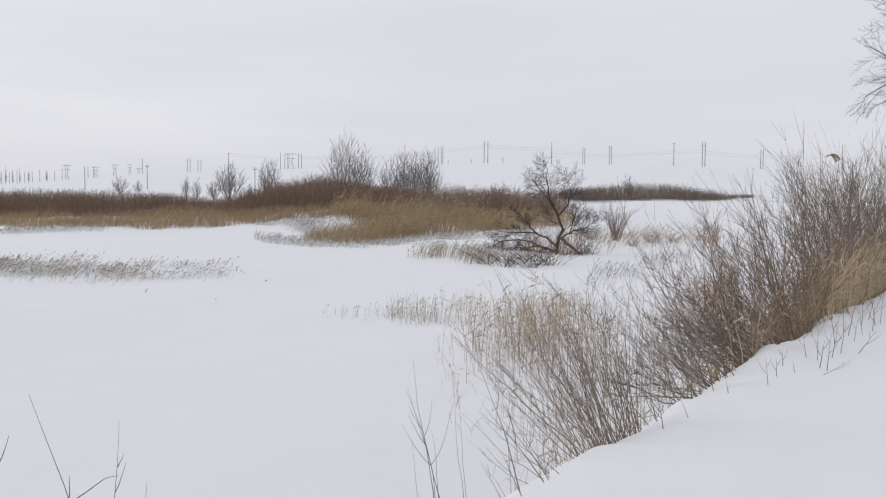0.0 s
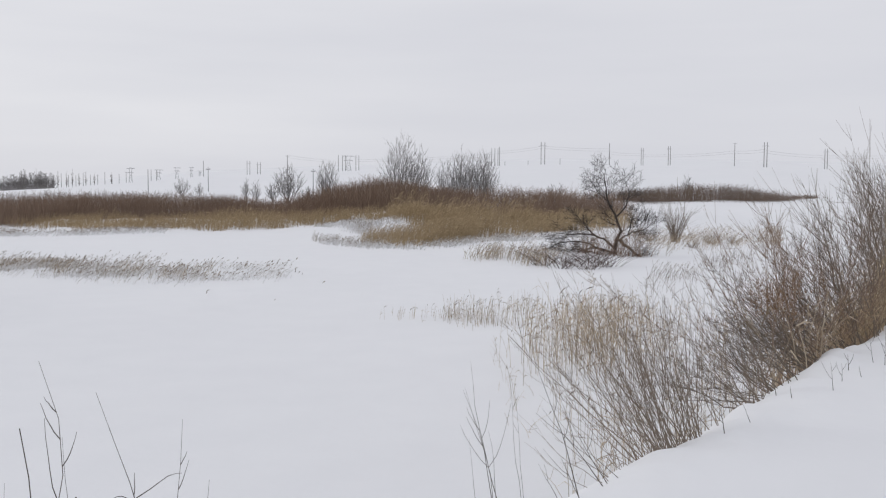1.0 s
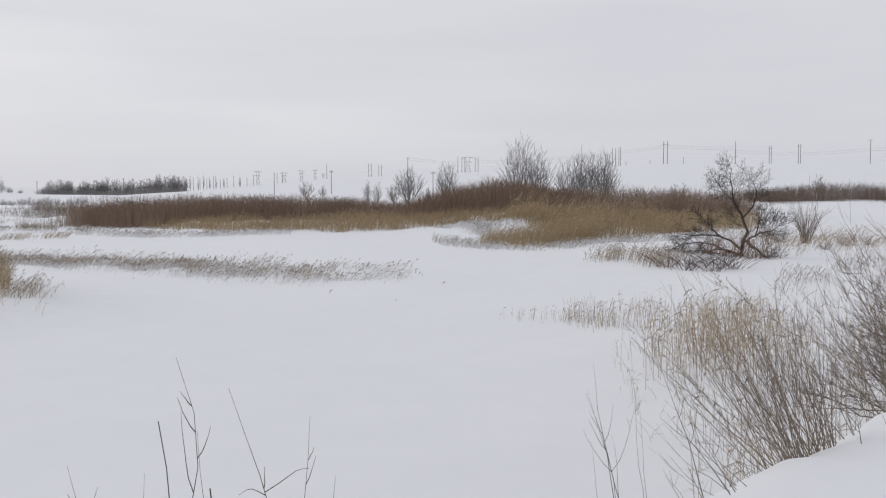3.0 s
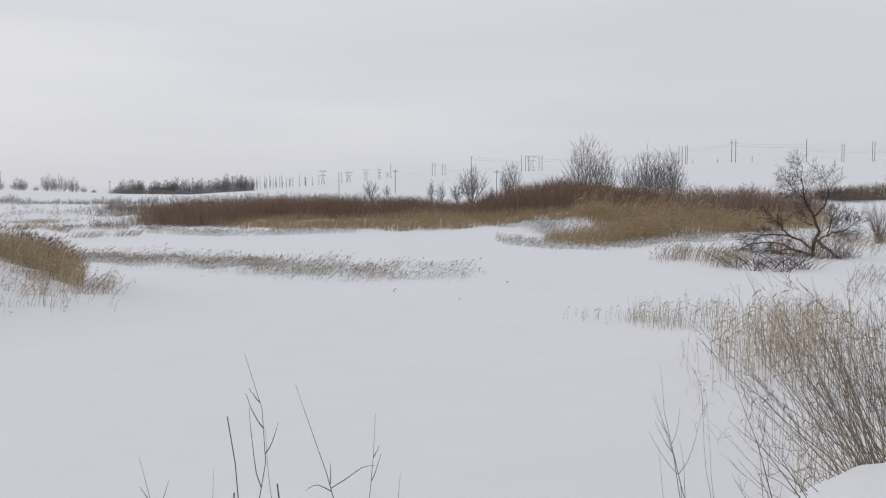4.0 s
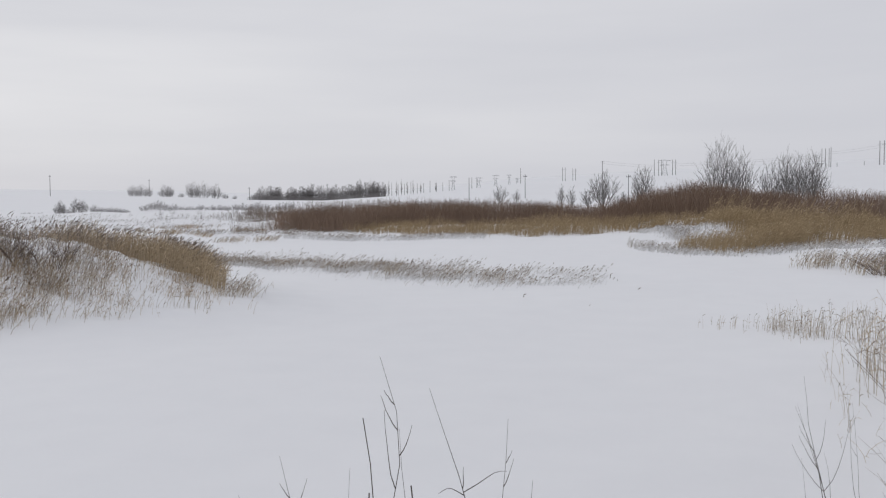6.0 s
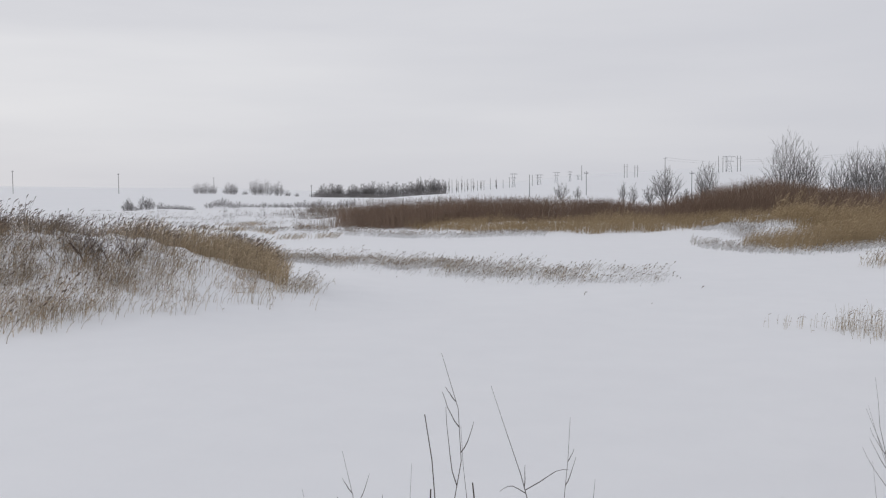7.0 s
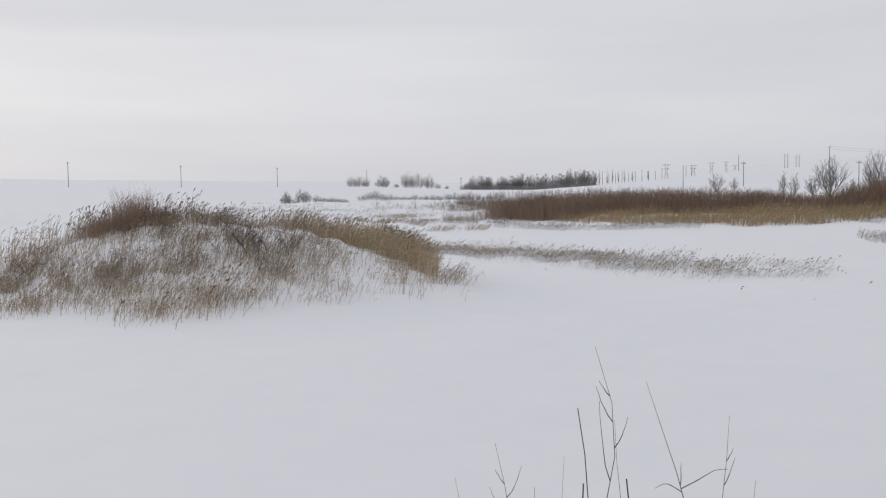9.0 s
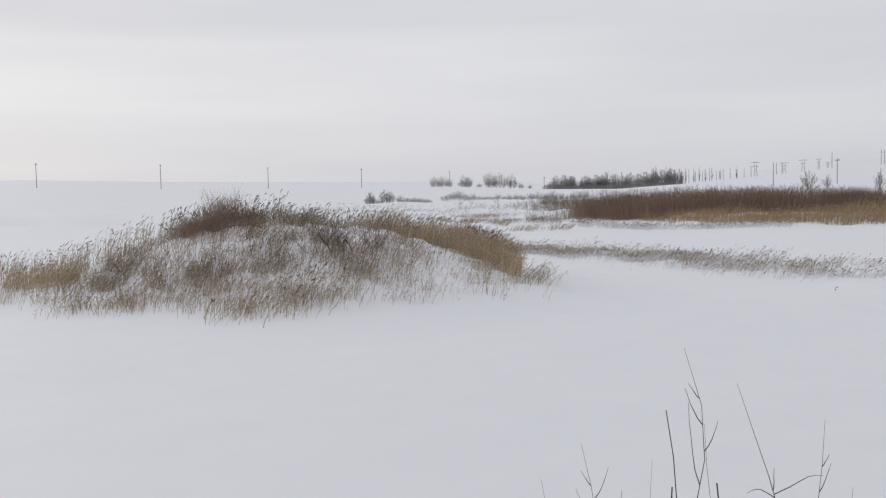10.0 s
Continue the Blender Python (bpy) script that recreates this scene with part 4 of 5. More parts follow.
x, y = scatter(70, (31.2, 38.5), (102, 150), 106)
thicket("low_scrub", x, y, 0.9, "sparse grey leafless scrub scattered over snow", mat=FROST_HAZE, stems=9, r=0.012, spread=0.4, seed=107)
x, y = along([(35.6, 82), (37.4, 86), (38.8, 90), (39.8, 97)], 760, 2.4, 108, 0.8)
x, y = patchy(x, y, 4.0, 88, -0.2)
reeds("reed_bed", x, y, 0.45, "straw-gold strip of bent reeds on the snowy shore", 0.5, 0.009, 0.3, 1, [FAR_GOLD, PLUME], leaf=0.012, seed=109)
x, y = along([(29, 80), (32, 82), (35, 84), (37.5, 92)], 1100, 6.0, 215, 1.2)
x, y = patchy(x, y, 5.0, 216, -0.1)
reeds("reed_bed", x, y, 0.4, "snow-caked flecked reeds along low snow ridges", 0.7, 0.010, 0.7, 1, [CAKED, PLUME], leaf=0.02, seed=217, tuft=1.5)
x, y = along([(31.8, 72.5), (33.5, 72), (35.6, 73)], 420, 2.6, 221, 0.7)
x, y = patchy(x, y, 3.0, 222, -0.1)
reeds("reed_bed", x, y, 0.45, "grey-gold bent reeds half buried in a snow ridge", 0.6, 0.008, 0.4, 1, [STRAW_PALE, PLUME], leaf=0.012, seed=223)
x, y = along([(-8.6, 32), (-10.5, 36), (-12.5, 42), (-14.5, 48)], 340, 7.0, 218, 1.5)
x, y = patchy(x, y, 4.0, 219, -0.2)
reeds("reed_bed", x, y, 0.7, "sparse brown stalks in the snow between bank and old tree", 0.2, 0.005, 0.5, 1, [TWIG, PLUME], leaf=0.008, seed=220, spread=0.3)
x, y = along([(30.5, 128), (32.0, 132), (33.6, 138)], 60, 14.0, 110, 2.0)
thicket("low_scrub", x, y, 1.5, "low brown leafless scrub on the snow behind the reeds", mat=TWIG, stems=14, r=0.014, spread=0.6, seed=104)
x, y = scatter(26, (-17.9, -16.6), (226, 236), 103)
thicket("low_scrub", x, y, 0.9, "far low dark scrub on the snow field's edge", mat=TWIG, stems=14, r=0.03, spread=0.9, seed=102)
# island scrub
x, y = scatter(110, (50.2, 55.0), (36.0, 38.8), 111)
thicket("willow_thicket", x, y, 0.5 + 0.8 * np.exp(-((bearing(x, y) - 52.4) / 1.7) ** 2) * np.random.default_rng(93).uniform(0.6, 1.25, len(x)), "red-brown leafless scrub on the island's crest", mat=OSIER, stems=22, r=0.007, spread=0.35, seed=112, branch=2)
x, y = scatter(14, (44.5, 49.0), (36.5, 38.5), 113)
thicket("willow_thicket", x, y, 0.7, "low grey-brown twigs along the island's crest", mat=TWIG, stems=14, r=0.006, spread=0.4, seed=114)
x, y = spot(45.2, 32.6)
bush("dark_bush", x, y, 1.15, "small dark leafless bush on the island's snowy slope", 115, 14, 0.9, 0.010, branch=3, mat=SCRUB, feet=6, foot=0.5, line=np.array([1.5, 1.1]))
x, y = spot(58.0, 34.6)
bush("dark_bush", x, y, 0.6, "small dark leafless bush at the foot of the island", 116, 40, 0.8, 0.009, branch=2, mat=TWIG)
x, y = scatter(34, (31.0, 34.6), (85, 100), 117)
thicket("low_scrub", x, y, 1.25, "sparse upright leafless scrub in snow beside the reeds", mat=TWIG, stems=9, r=0.009, spread=0.3, seed=118, branch=2)
x, y = spot(-10.3, 66)
bush("bare_bush", x, y, 2.7, "upright leafless bush on snow beside the old tree", 118, 80, 0.5, 0.014, branch=3)
for az, d, h, sd in ((-12.2, 63, 0.8, 119), (-8.9, 61, 1.0, 120), (-13.5, 66, 0.6, 121), (-11.3, 57, 0.5, 122)):
    x, y = spot(az, d)
    bush("bare_bush", x, y, h, "low straggling leafless bush on snow", sd, 40, 0.9, 0.009, branch=2)


# ---------------------------------------------------------------- old crooked tree
def old_tree():
    """A leaning old tree: a crooked trunk, limbs that sprawl to the snow, each with its own twigs."""
    g = np.random.default_rng(131)
    x, y = spot(-6.8, 50.8)
    ob = empty("old_tree", float(x), float(y), float(land(x, y)) - 0.1)

    def limb(name, pts, r0, r1, split, length, angle=0.8, lift=0.05):
        p = np.array(pts, float)
        p = np.stack([p[:, 0], g.normal(0, 0.16, len(p)) * np.linspace(0, 1, len(p)), p[:, 1]], -1)
        k = np.linspace(0, len(p) - 1, 11)
        q = np.stack([np.interp(k, np.arange(len(p)), p[:, c]) for c in range(3)], -1)
        q[1:-1] = 0.25 * q[:-2] + 0.5 * q[1:-1] + 0.25 * q[2:]
        q[1:] += g.normal(0, 0.035, (10, 3))
        rad, out = np.linspace(r0, r1, 11), {}
        wood_, twigs = Geo(), Geo()
        wood_.tubes(q[None], rad[None], 8)
        bough = wood_.build(name, [BARK], ob)
        offspring(g, q, rad, length, 0, out, lift, 0.12, split, 0.56, angle, 0.3, 0.3)
        for level, limbs in out.items():
            twigs.tubes(np.array([l[0] for l in limbs]), np.clip(np.array([l[1] for l in limbs]) * 0.55, 0.006, 0.016), 4 if level == 1 else 3)
        twigs.build("twig_spray", [BARK], bough)

    limb("trunk", [(0, 0), (0.05, 0.8), (0.34, 1.6), (0.32, 2.2), (-0.25, 3.0), (-0.55, 3.8), (-0.7, 4.6), (-0.6, 5.5)], 0.125, 0.012, (17, 7, 4), 2.1)
    limb("limb", [(0.1, 2.5), (0.62, 3.1), (0.85, 3.9), (0.6, 4.9)], 0.06, 0.010, (13, 7, 4), 1.9)
    limb("limb", [(-0.15, 3.1), (-0.95, 3.9), (-1.6, 4.8)], 0.035, 0.010, (13, 7, 4), 1.7)
    limb("limb", [(0.05, 0.5), (-0.8, 1.2), (-1.5, 1.43), (-2.5, 1.3), (-3.7, 1.45)], 0.075, 0.014, (16, 7, 5), 1.9)
    limb("limb", [(-1.2, 1.36), (-1.8, 1.9), (-2.4, 2.6)], 0.045, 0.012, (10, 6, 4), 1.4)
    limb("limb", [(0.1, 0.9), (0.9, 1.5), (1.5, 1.6), (2.3, 2.1)], 0.06, 0.013, (16, 8, 5), 1.7)
    limb("limb", [(0.8, 1.4), (1.0, 2.3), (1.3, 3.0)], 0.045, 0.012, (11, 7, 4), 1.4)
    limb("limb", [(0.3, 1.1), (0.8, 0.6), (1.5, 0.0), (2.6, -0.35)], 0.11, 0.03, (12, 7, 5), 1.5, 0.9, 0.0)
    limb("limb", [(-0.1, 0.2), (-1.2, 0.6), (-2.4, 0.2), (-3.6, 0.15)], 0.07, 0.02, (14, 7, 5), 1.6, 0.9, 0.04)
    limb("limb", [(-0.6, 0.3), (-2.0, 1.0), (-3.4, 0.8), (-4.6, 0.1)], 0.055, 0.012, (14, 7, 5), 1.5, 0.9, 0.03)
    limb("limb", [(-1.2, 0.2), (-2.4, 0.5), (-3.2, 0.0), (-4.0, -0.3)], 0.05, 0.014, (12, 7, 4), 1.3, 0.9, 0.0)
    ob.scale = (0.86, 0.86, 0.83)
    tagged(ob, "crooked dark leafless tree with low sprawling limbs in snow", "tree")


old_tree()
x, y = spot(-6.5, 50.0)
thicket("willow_thicket", x + np.array([-1.4, -0.6, 0.0, 0.6, 1.1, -1.0, 1.7, 0.3]), y + np.array([0.2, 0.0, 0.3, -0.2, 0.2, 0.6, 0.1, 0.7]), np.array([1.2, 1.5, 1.9, 2.1, 2.0, 1.4, 1.5, 2.2]), "tangled brown undergrowth round the old tree's foot", stems=28, r=0.011, spread=0.8, seed=132, branch=2, coarse=False)
x, y = spot(-4.5, 43.6)
thicket("willow_thicket", x + np.array([-1.3, -0.7, -0.1, 0.5, 1.0, 1.6, -0.4, 0.9]), y + np.array([0.6, -0.6, 0.5, -1.0, 0.3, 0.6, 1.8, 2.2]), 1.0, "low tangle of dark fallen branches in snow", mat=SCRUB, stems=24, r=0.012, spread=1.9, seed=133, branch=2, coarse=False)

# ---------------------------------------------------------------- large tree on the bank
def bank_tree():
    """A large tree just beyond the bushes: limbs that sweep out and down, hung with fine twigs."""
    g = np.random.default_rng(141)
    x, y = spot(-30.5, 30.0)
    z0 = float(land(x, y)) - 0.1
    ob = empty("bank_tree", float(x), float(y), z0)
    trunk, crown, out = Geo(), Geo(), {}
    k = np.linspace(0, 1, 9)
    p = np.stack([0.25 * np.sin(k * 2.5), 0.1 * k, 11.0 * k], -1)
    trunk.tubes(p[None], np.linspace(0.24, 0.05, 9)[None], 8)
    for az, el, d, arch in ((-23.6, 7.7, 29, -0.15), (-23.8, 5.0, 29.4, 1.2), (-24.5, 4.7, 29.8, 1.3), (-24.6, 10.2, 29, 0.0), (-24.7, 8.8, 30, 0.2), (-25.3, 11.8, 29.5, 0.0),
                            (-25.4, 6.4, 28, 0.5), (-36, 9, 30, 0.8), (-38, 6, 29, 1.0), (-30, 12, 25, 0.6), (-31, 7, 26, 1.0), (-33, 14, 31, 0.4), (-29, 16, 30, 0.3)):
        tx, ty = spot(az, d)
        tip = np.array([tx - x, ty - y, EYE + d * math.tan(radians(el)) - z0])
        start = np.array([0.1, 0.05, max(1.6, tip[2] * 0.62)])
        q = start + (tip - start) * k[:, None] + np.array([0, 0, 1.0]) * (arch * np.sin(k * 3.14))[:, None] + np.cumsum(g.normal(0, 0.03, (9, 3)), 0) * k[:, None]
        rad = np.linspace(0.07, 0.010, 9)
        crown.tubes(q[None], rad[None], 5)
        offspring(g, q, rad, 2.7, 0, out, -0.012, 0.09, (12, 7, 4), 0.42, 0.55, 0.3, 0.45, (7, 6, 4, 3))
    for limbs in out.values():
        crown.tubes(np.array([l[0] for l in limbs]), np.clip(np.array([l[1] for l in limbs]) * 0.45, 0.003, 0.014), 3)
    trunk.build("trunk", [GREY_BARK], ob)
    crown.build("crown", [GREY_BARK], ob)
    tagged(ob, "large leafless tree with drooping fine twigs on the bank", "tree")


bank_tree()


# ---------------------------------------------------------------- bushes along the near bank
def bank_at(u, s):
    return u * DU[0] + s * DN[0], u * DU[1] + s * DN[1]


LEFT = np.array([-0.97, 0.2, 0.0])
NEAR = "bushes on the near bank"


def spray(u, s, label, seed, stems, length, lean, sd, r, rise=0.1, twigs=8, fine=0.0015, reach=0.3, sub=2, wild=0.012, away=0.12, crowd=1.0, mat=None):
    """A leafless willow bush on a stretch u of the bank: each stem leans lean degrees (from its first foot to its last), bends up, and bears twigs of its own."""
    g = np.random.default_rng(seed)
    ob = empty("willow_bush", *[float(c) for c in bank_at(sum(u) / 2, s)], 0.0)
    ox, oy = bank_at(sum(u) / 2, s)
    z0 = float(land(ox, oy))
    ob.location.z = z0
    up, k = np.array([0, 0, 1.0]), np.linspace(0, 1, 8)
    for _ in range(stems):
        q = g.random() ** crowd
        x, y = bank_at(u[0] + (u[1] - u[0]) * q, s + g.uniform(-0.05, 0.12))
        th = radians(lean[0] + (lean[1] - lean[0]) * q + g.normal(0, sd))
        d = LEFT * math.sin(th) + up * math.cos(th) + np.array([DN[0], DN[1], 0]) * g.normal(0.05, away)
        ln = length * g.uniform(0.6, 1.02)
        crook = np.cumsum(g.normal(0, wild * ln, (8, 3)), 0)
        p = np.array([x - ox, y - oy, float(land(x, y)) - z0 - 0.05]) + ln * (d * k[:, None] + up * (rise * g.uniform(0.3, 1.6) * k ** 2)[:, None]) + (crook - crook[0]) * (k > 0)[:, None]
        geo = Geo()
        rr = r * g.uniform(0.65, 1.2)
        geo.tubes(p[None], (rr * np.linspace(1, 0.22, 8))[None], 5)
        m = max(2, int(twigs * g.uniform(0.7, 1.3)))
        f = g.uniform(0.22, 0.97, m)
        i = np.minimum((f * 7).astype(int), 6)
        st = p[i] + (p[i + 1] - p[i]) * (f * 7 - i)[:, None]
        ax = (p[i + 1] - p[i]) / np.linalg.norm(p[i + 1] - p[i], axis=1, keepdims=True)
        dd = ax + g.normal(0, 0.38, (m, 3))
        ll = ln * reach * g.uniform(0.45, 1.15, m) * (1.15 - 0.6 * f)
        kk = np.linspace(0, 1, 5)
        t = st[:, None] + ll[:, None, None] * (dd[:, None] * kk[None, :, None] + up * (0.22 * kk ** 2)[None, :, None]) + np.cumsum(g.normal(0, 0.02, (m, 5, 3)), 1) * (ll[:, None] * (kk > 0))[..., None]
        w = np.maximum(rr * 0.45 * (1.1 - 0.6 * f), fine)
        geo.tubes(t, w[:, None] * np.linspace(1, 0.4, 5), 3)
        for _ in range(sub):
            j = g.integers(1, 4, m)
            a = t[np.arange(m), j]
            d2 = dd + g.normal(0, 0.5, (m, 3)) + up * 0.15
            l2 = (ll * g.uniform(0.25, 0.6, m))[:, None]
            geo.tubes(np.stack([a, a + d2 * l2 * 0.5, a + (d2 + up * 0.15) * l2], 1), np.full((m, 3), fine) * np.array([1.0, 0.8, 0.5]), 3)
        geo.build("stem", [mat or TWIG], ob)
    return tagged(ob, label, "bush", NEAR)


spray((5.2, 6.1), 2.36, "dense fan of straight grey-brown leafless stems at the bank's edge", 151, 74, 0.98, (43, 14), 9, 0.0034, 0.10, 6, 0.0010, 0.26, 2, 0.012, 0.2, 0.62)
spray((5.5, 6.4), 2.5, "grey-brown leafless stems standing behind the bank's edge", 152, 16, 1.05, (26, 8), 9, 0.0028, 0.08, 5, 0.0011, 0.32, 1, 0.012, 0.4)
spray((6.1, 7.6), 2.42, "slender leafless stems in a row at the bank's edge", 153, 30, 0.95, (28, 20), 11, 0.0034, 0.10, 6, 0.0011, 0.32, 2, 0.012, 0.35)
spray((4.5, 5.3), 2.34, "few long thin stems arching out over the slope", 159, 8, 0.58, (60, 48), 10, 0.0024, 0.2, 3, 0.0010, 0.35, 1, 0.018)
spray((7.4, 9.6), 2.42, "dark leafless willow leaning far out over the slope", 154, 36, 0.74, (70, 48), 14, 0.0056, 0.14, 8, 0.0017, 0.45, 3, 0.028, mat=DARK_TWIG)
spray((9.2, 11.2), 2.45, "dark leafless willow leaning out over the slope", 155, 32, 1.12, (64, 40), 15, 0.0064, 0.14, 10, 0.0019, 0.40, 3, 0.028, mat=DARK_TWIG)
spray((9.0, 11.6), 2.8, "bushy brown leafless willow behind the leaning stems", 156, 46, 1.62, (22, 4), 15, 0.0054, 0.06, 12, 0.0020, 0.34, 3, 0.024, 0.25, mat=OSIER)
spray((11.2, 13.6), 2.5, "tall leafless willow with upswept thin twigs on the bank", 157, 34, 1.75, (28, 8), 13, 0.0085, 0.10, 12, 0.0022, 0.34, 3, 0.022, 0.2)
spray((13.2, 16.4), 2.5, "tall leafless willow with upswept thin twigs on the bank", 158, 42, 2.05, (10, 4), 13, 0.0095, 0.06, 13, 0.0024, 0.34, 3, 0.022, 0.2)
spray((16.0, 20.0), 2.5, "tall leafless willow with upswept thin twigs on the bank", 164, 42, 2.25, (8, 2), 13, 0.011, 0.05, 13, 0.0026, 0.34, 3, 0.022, 0.2)
spray((19.5, 24.0), 2.6, "tall leafless willow with upswept thin twigs on the bank", 166, 30, 2.5, (6, 2), 13, 0.012, 0.05, 12, 0.003, 0.34, 3, 0.022, 0.2)


def bank_grass(u, s, n, height, label, seed, mats, lean=0.0, thick=0.0035, leaf=0.006, plume=0.1, spread=0.14, leaves=2):
    g = np.random.default_rng(seed)
    x, y = bank_at(g.uniform(*u, n), g.uniform(*s, n))
    reeds("reed_bed", x, y, height, label, lean, thick, plume, leaves, mats, seed=seed + 1, leaf=leaf, spread=spread, uneven=(0.4, 1.2))


bank_grass((12.0, 22.0), (2.3, 3.2), 2300, 1.05, "dense golden-brown dry grass at the foot of the tall willows", 251, [GOLD, PLUME])
bank_grass((9.6, 12.4), (2.6, 3.2), 260, 0.85, "golden-brown dry stalks among the bushy willow stems", 271, [STRAW, PLUME], 0.0, 0.003, 0.006, 0.1, 0.25)
bank_grass((12.6, 21.0), (2.5, 3.2), 500, 0.95, "rusty brown dry stalks among the willow stems", 253, [OSIER, PLUME])
bank_grass((13.0, 20.5), (2.4, 3.1), 90, 1.6, "tall pale reed stalks rising through the willows", 255, [GOLD, PLUME], 0.05, 0.006, 0.011, 0.4)
bank_grass((8.8, 10.4), (2.45, 2.9), 34, 0.95, "pale bent reed stalks hanging among the willow stems", 257, [STRAW_PALE, PLUME], -0.15, 0.005, 0.010, 0.1, 0.3)
bank_grass((5.6, 8.8), (2.6, 3.2), 110, 0.6, "dull straw-coloured stalks behind the leaning stems", 259, [STRAW_PALE, STRAW_PALE], -0.05, 0.0022, 0.0028, 0.05, 0.22)


def dead_leaves(name, x, y, z, size, n, seed, label, long=0.024):
    """Curled dead leaves caught among twigs, in a soft cloud."""
    g, geo = np.random.default_rng(seed), Geo()
    c = np.stack([g.normal(0, size, n), g.normal(0, size, n), g.normal(0, size * 0.7, n)], -1) + np.array([x, y, z])
    d = g.normal(0, 1, (n, 3))
    d /= np.linalg.norm(d, axis=1, keepdims=True)
    side = np.cross(d, g.normal(0, 1, (n, 3)))
    side /= np.linalg.norm(side, axis=1, keepdims=True)
    curl = np.cross(d, side)
    k = np.array([0, 0.5, 1.0])
    p = c[:, None] + long * (d[:, None] * k[None, :, None] + 0.3 * curl[:, None] * np.array([0, 1.0, 0])[None, :, None])
    geo.blades(p, long * np.array([0.03, 0.13, 0.03]) * g.uniform(0.6, 1.3, n)[:, None], side)
    tagged(geo.build(name, [DRY_LEAF]), label, "dead leaves", "", "stuff")


for az, d, z, size, n, sd in ((-15.4, 8.8, 2.62, 0.13, 700, 161), (-16.4, 9.4, 2.7, 0.2, 450, 162), (-22.6, 16.0, 3.2, 0.5, 900, 163)):
    x, y = spot(az, d)
    dead_leaves("dead_leaves", float(x), float(y), z, size, n, sd, "rusty dead leaves caught among willow twigs")


def seed_head():
    """A curled pale reed head caught at a willow's top."""
    x, y = spot(-21.7, 13.0)
    geo, k = Geo(), np.linspace(0, 1, 7)
    g = np.random.default_rng(91)
    a = g.uniform(-0.5, 0.5, (40, 1))
    p = np.stack([0.14 * k + a * 0.06 * k, g.normal(0, 0.02, (40, 1)) * np.ones(7), 0.06 * np.sin(k * 2.2) - 0.10 * k ** 2 + 0.05 * a * k], -1)
    geo.tubes(p, np.linspace(0.004, 0.002, 7)[None].repeat(40, 0), 3)
    ob = geo.build("reed_head", [STRAW_PALE])
    ob.location = (float(x), float(y), EYE + 13.0 * math.tan(radians(1.75)))
    tagged(ob, "curled pale reed head caught at the willow's top", "reed head")


seed_head()


# ---------------------------------------------------------------- shoots in the near snow
def shoot(az, d, az_tip, el_tip, r, forks, seed, label="thin bare shoot standing up from the bank's snow", bow=0.0, tip=0.18, hook=0.0, leaf=None):
    """A bare shoot from the snow at a bearing and distance, to a tip at its own bearing and height angle."""
    g = np.random.default_rng(seed)
    off = np.array([-0.064, -0.022]) if az > 10 else np.zeros(2)
    x, y = np.array(spot(az, d)) + off
    z = float(land(x, y)) - 0.05
    tx, ty = np.array(spot(az_tip, d)) + off
    top = np.array([tx - x, ty - y, EYE + d * math.tan(radians(el_tip)) - z])
    ob = empty("bare_shoot", float(x), float(y), z)
    k = np.linspace(0, 1, 9)
    side = np.array([math.cos(radians(az)), math.sin(radians(az)), 0])
    p = top * k[:, None] + side * (bow * np.sin(k * 3.14) * np.linalg.norm(top))[:, None] + np.cumsum(g.normal(0, 0.006 * min(1.0, np.linalg.norm(top)), (9, 3)), 0) * (k * (1.25 - k) * 2)[:, None] + side * ((hook + g.normal(0, 0.02)) * np.clip((k - 0.55) / 0.45, 0, 1) * (1 - k) * 4 * min(1.0, np.linalg.norm(top)))[:, None]
    stem = Geo()
    stem.tubes(p[None], (r * np.linspace(1.1, tip, 9))[None], 6)
    stem.build("stem", [SHOOT], ob)
    for f, sgn, ln, *sag in forks:
        i = min(int(f * 8), 7)
        st = p[i] + (p[i + 1] - p[i]) * (f * 8 - i)
        d1 = (p[i + 1] - p[i]) / np.linalg.norm(p[i + 1] - p[i])
        kk = np.linspace(0, 1, 6)
        q = st + ln * (d1 * kk[:, None] * 0.85 + side * sgn * 0.5 * (kk ** 0.75)[:, None] + np.array([0, 0, 1.0]) * ((0.1 - (sag[0] if sag else 0.0)) * kk ** 2)[:, None]) + g.normal(0, 0.0016, (6, 3)) * kk[:, None]
        gg = Geo()
        gg.tubes(q[None], (r * 0.6 * np.linspace(1, 0.35, 6))[None], 5)
        gg.build("side_shoot", [SHOOT], ob)
    if leaf:
        i = min(int(leaf * 8), 7)
        a = np.linspace(0, 5.2, 9)
        c = p[i] + side * 0.03 + np.stack([np.cos(a) * side[0], np.cos(a) * side[1], np.sin(a)], -1) * (0.010 * (1 - a / 9))[:, None]
        gg = Geo()
        gg.tubes(np.concatenate([[p[i], p[i] + side * 0.02], c])[None], np.full((1, 11), r * 0.4), 4)
        gg.build("withered_leaf", [SHOOT], ob)
    return tagged(ob, label, "shoot", "shoots in the near snow")


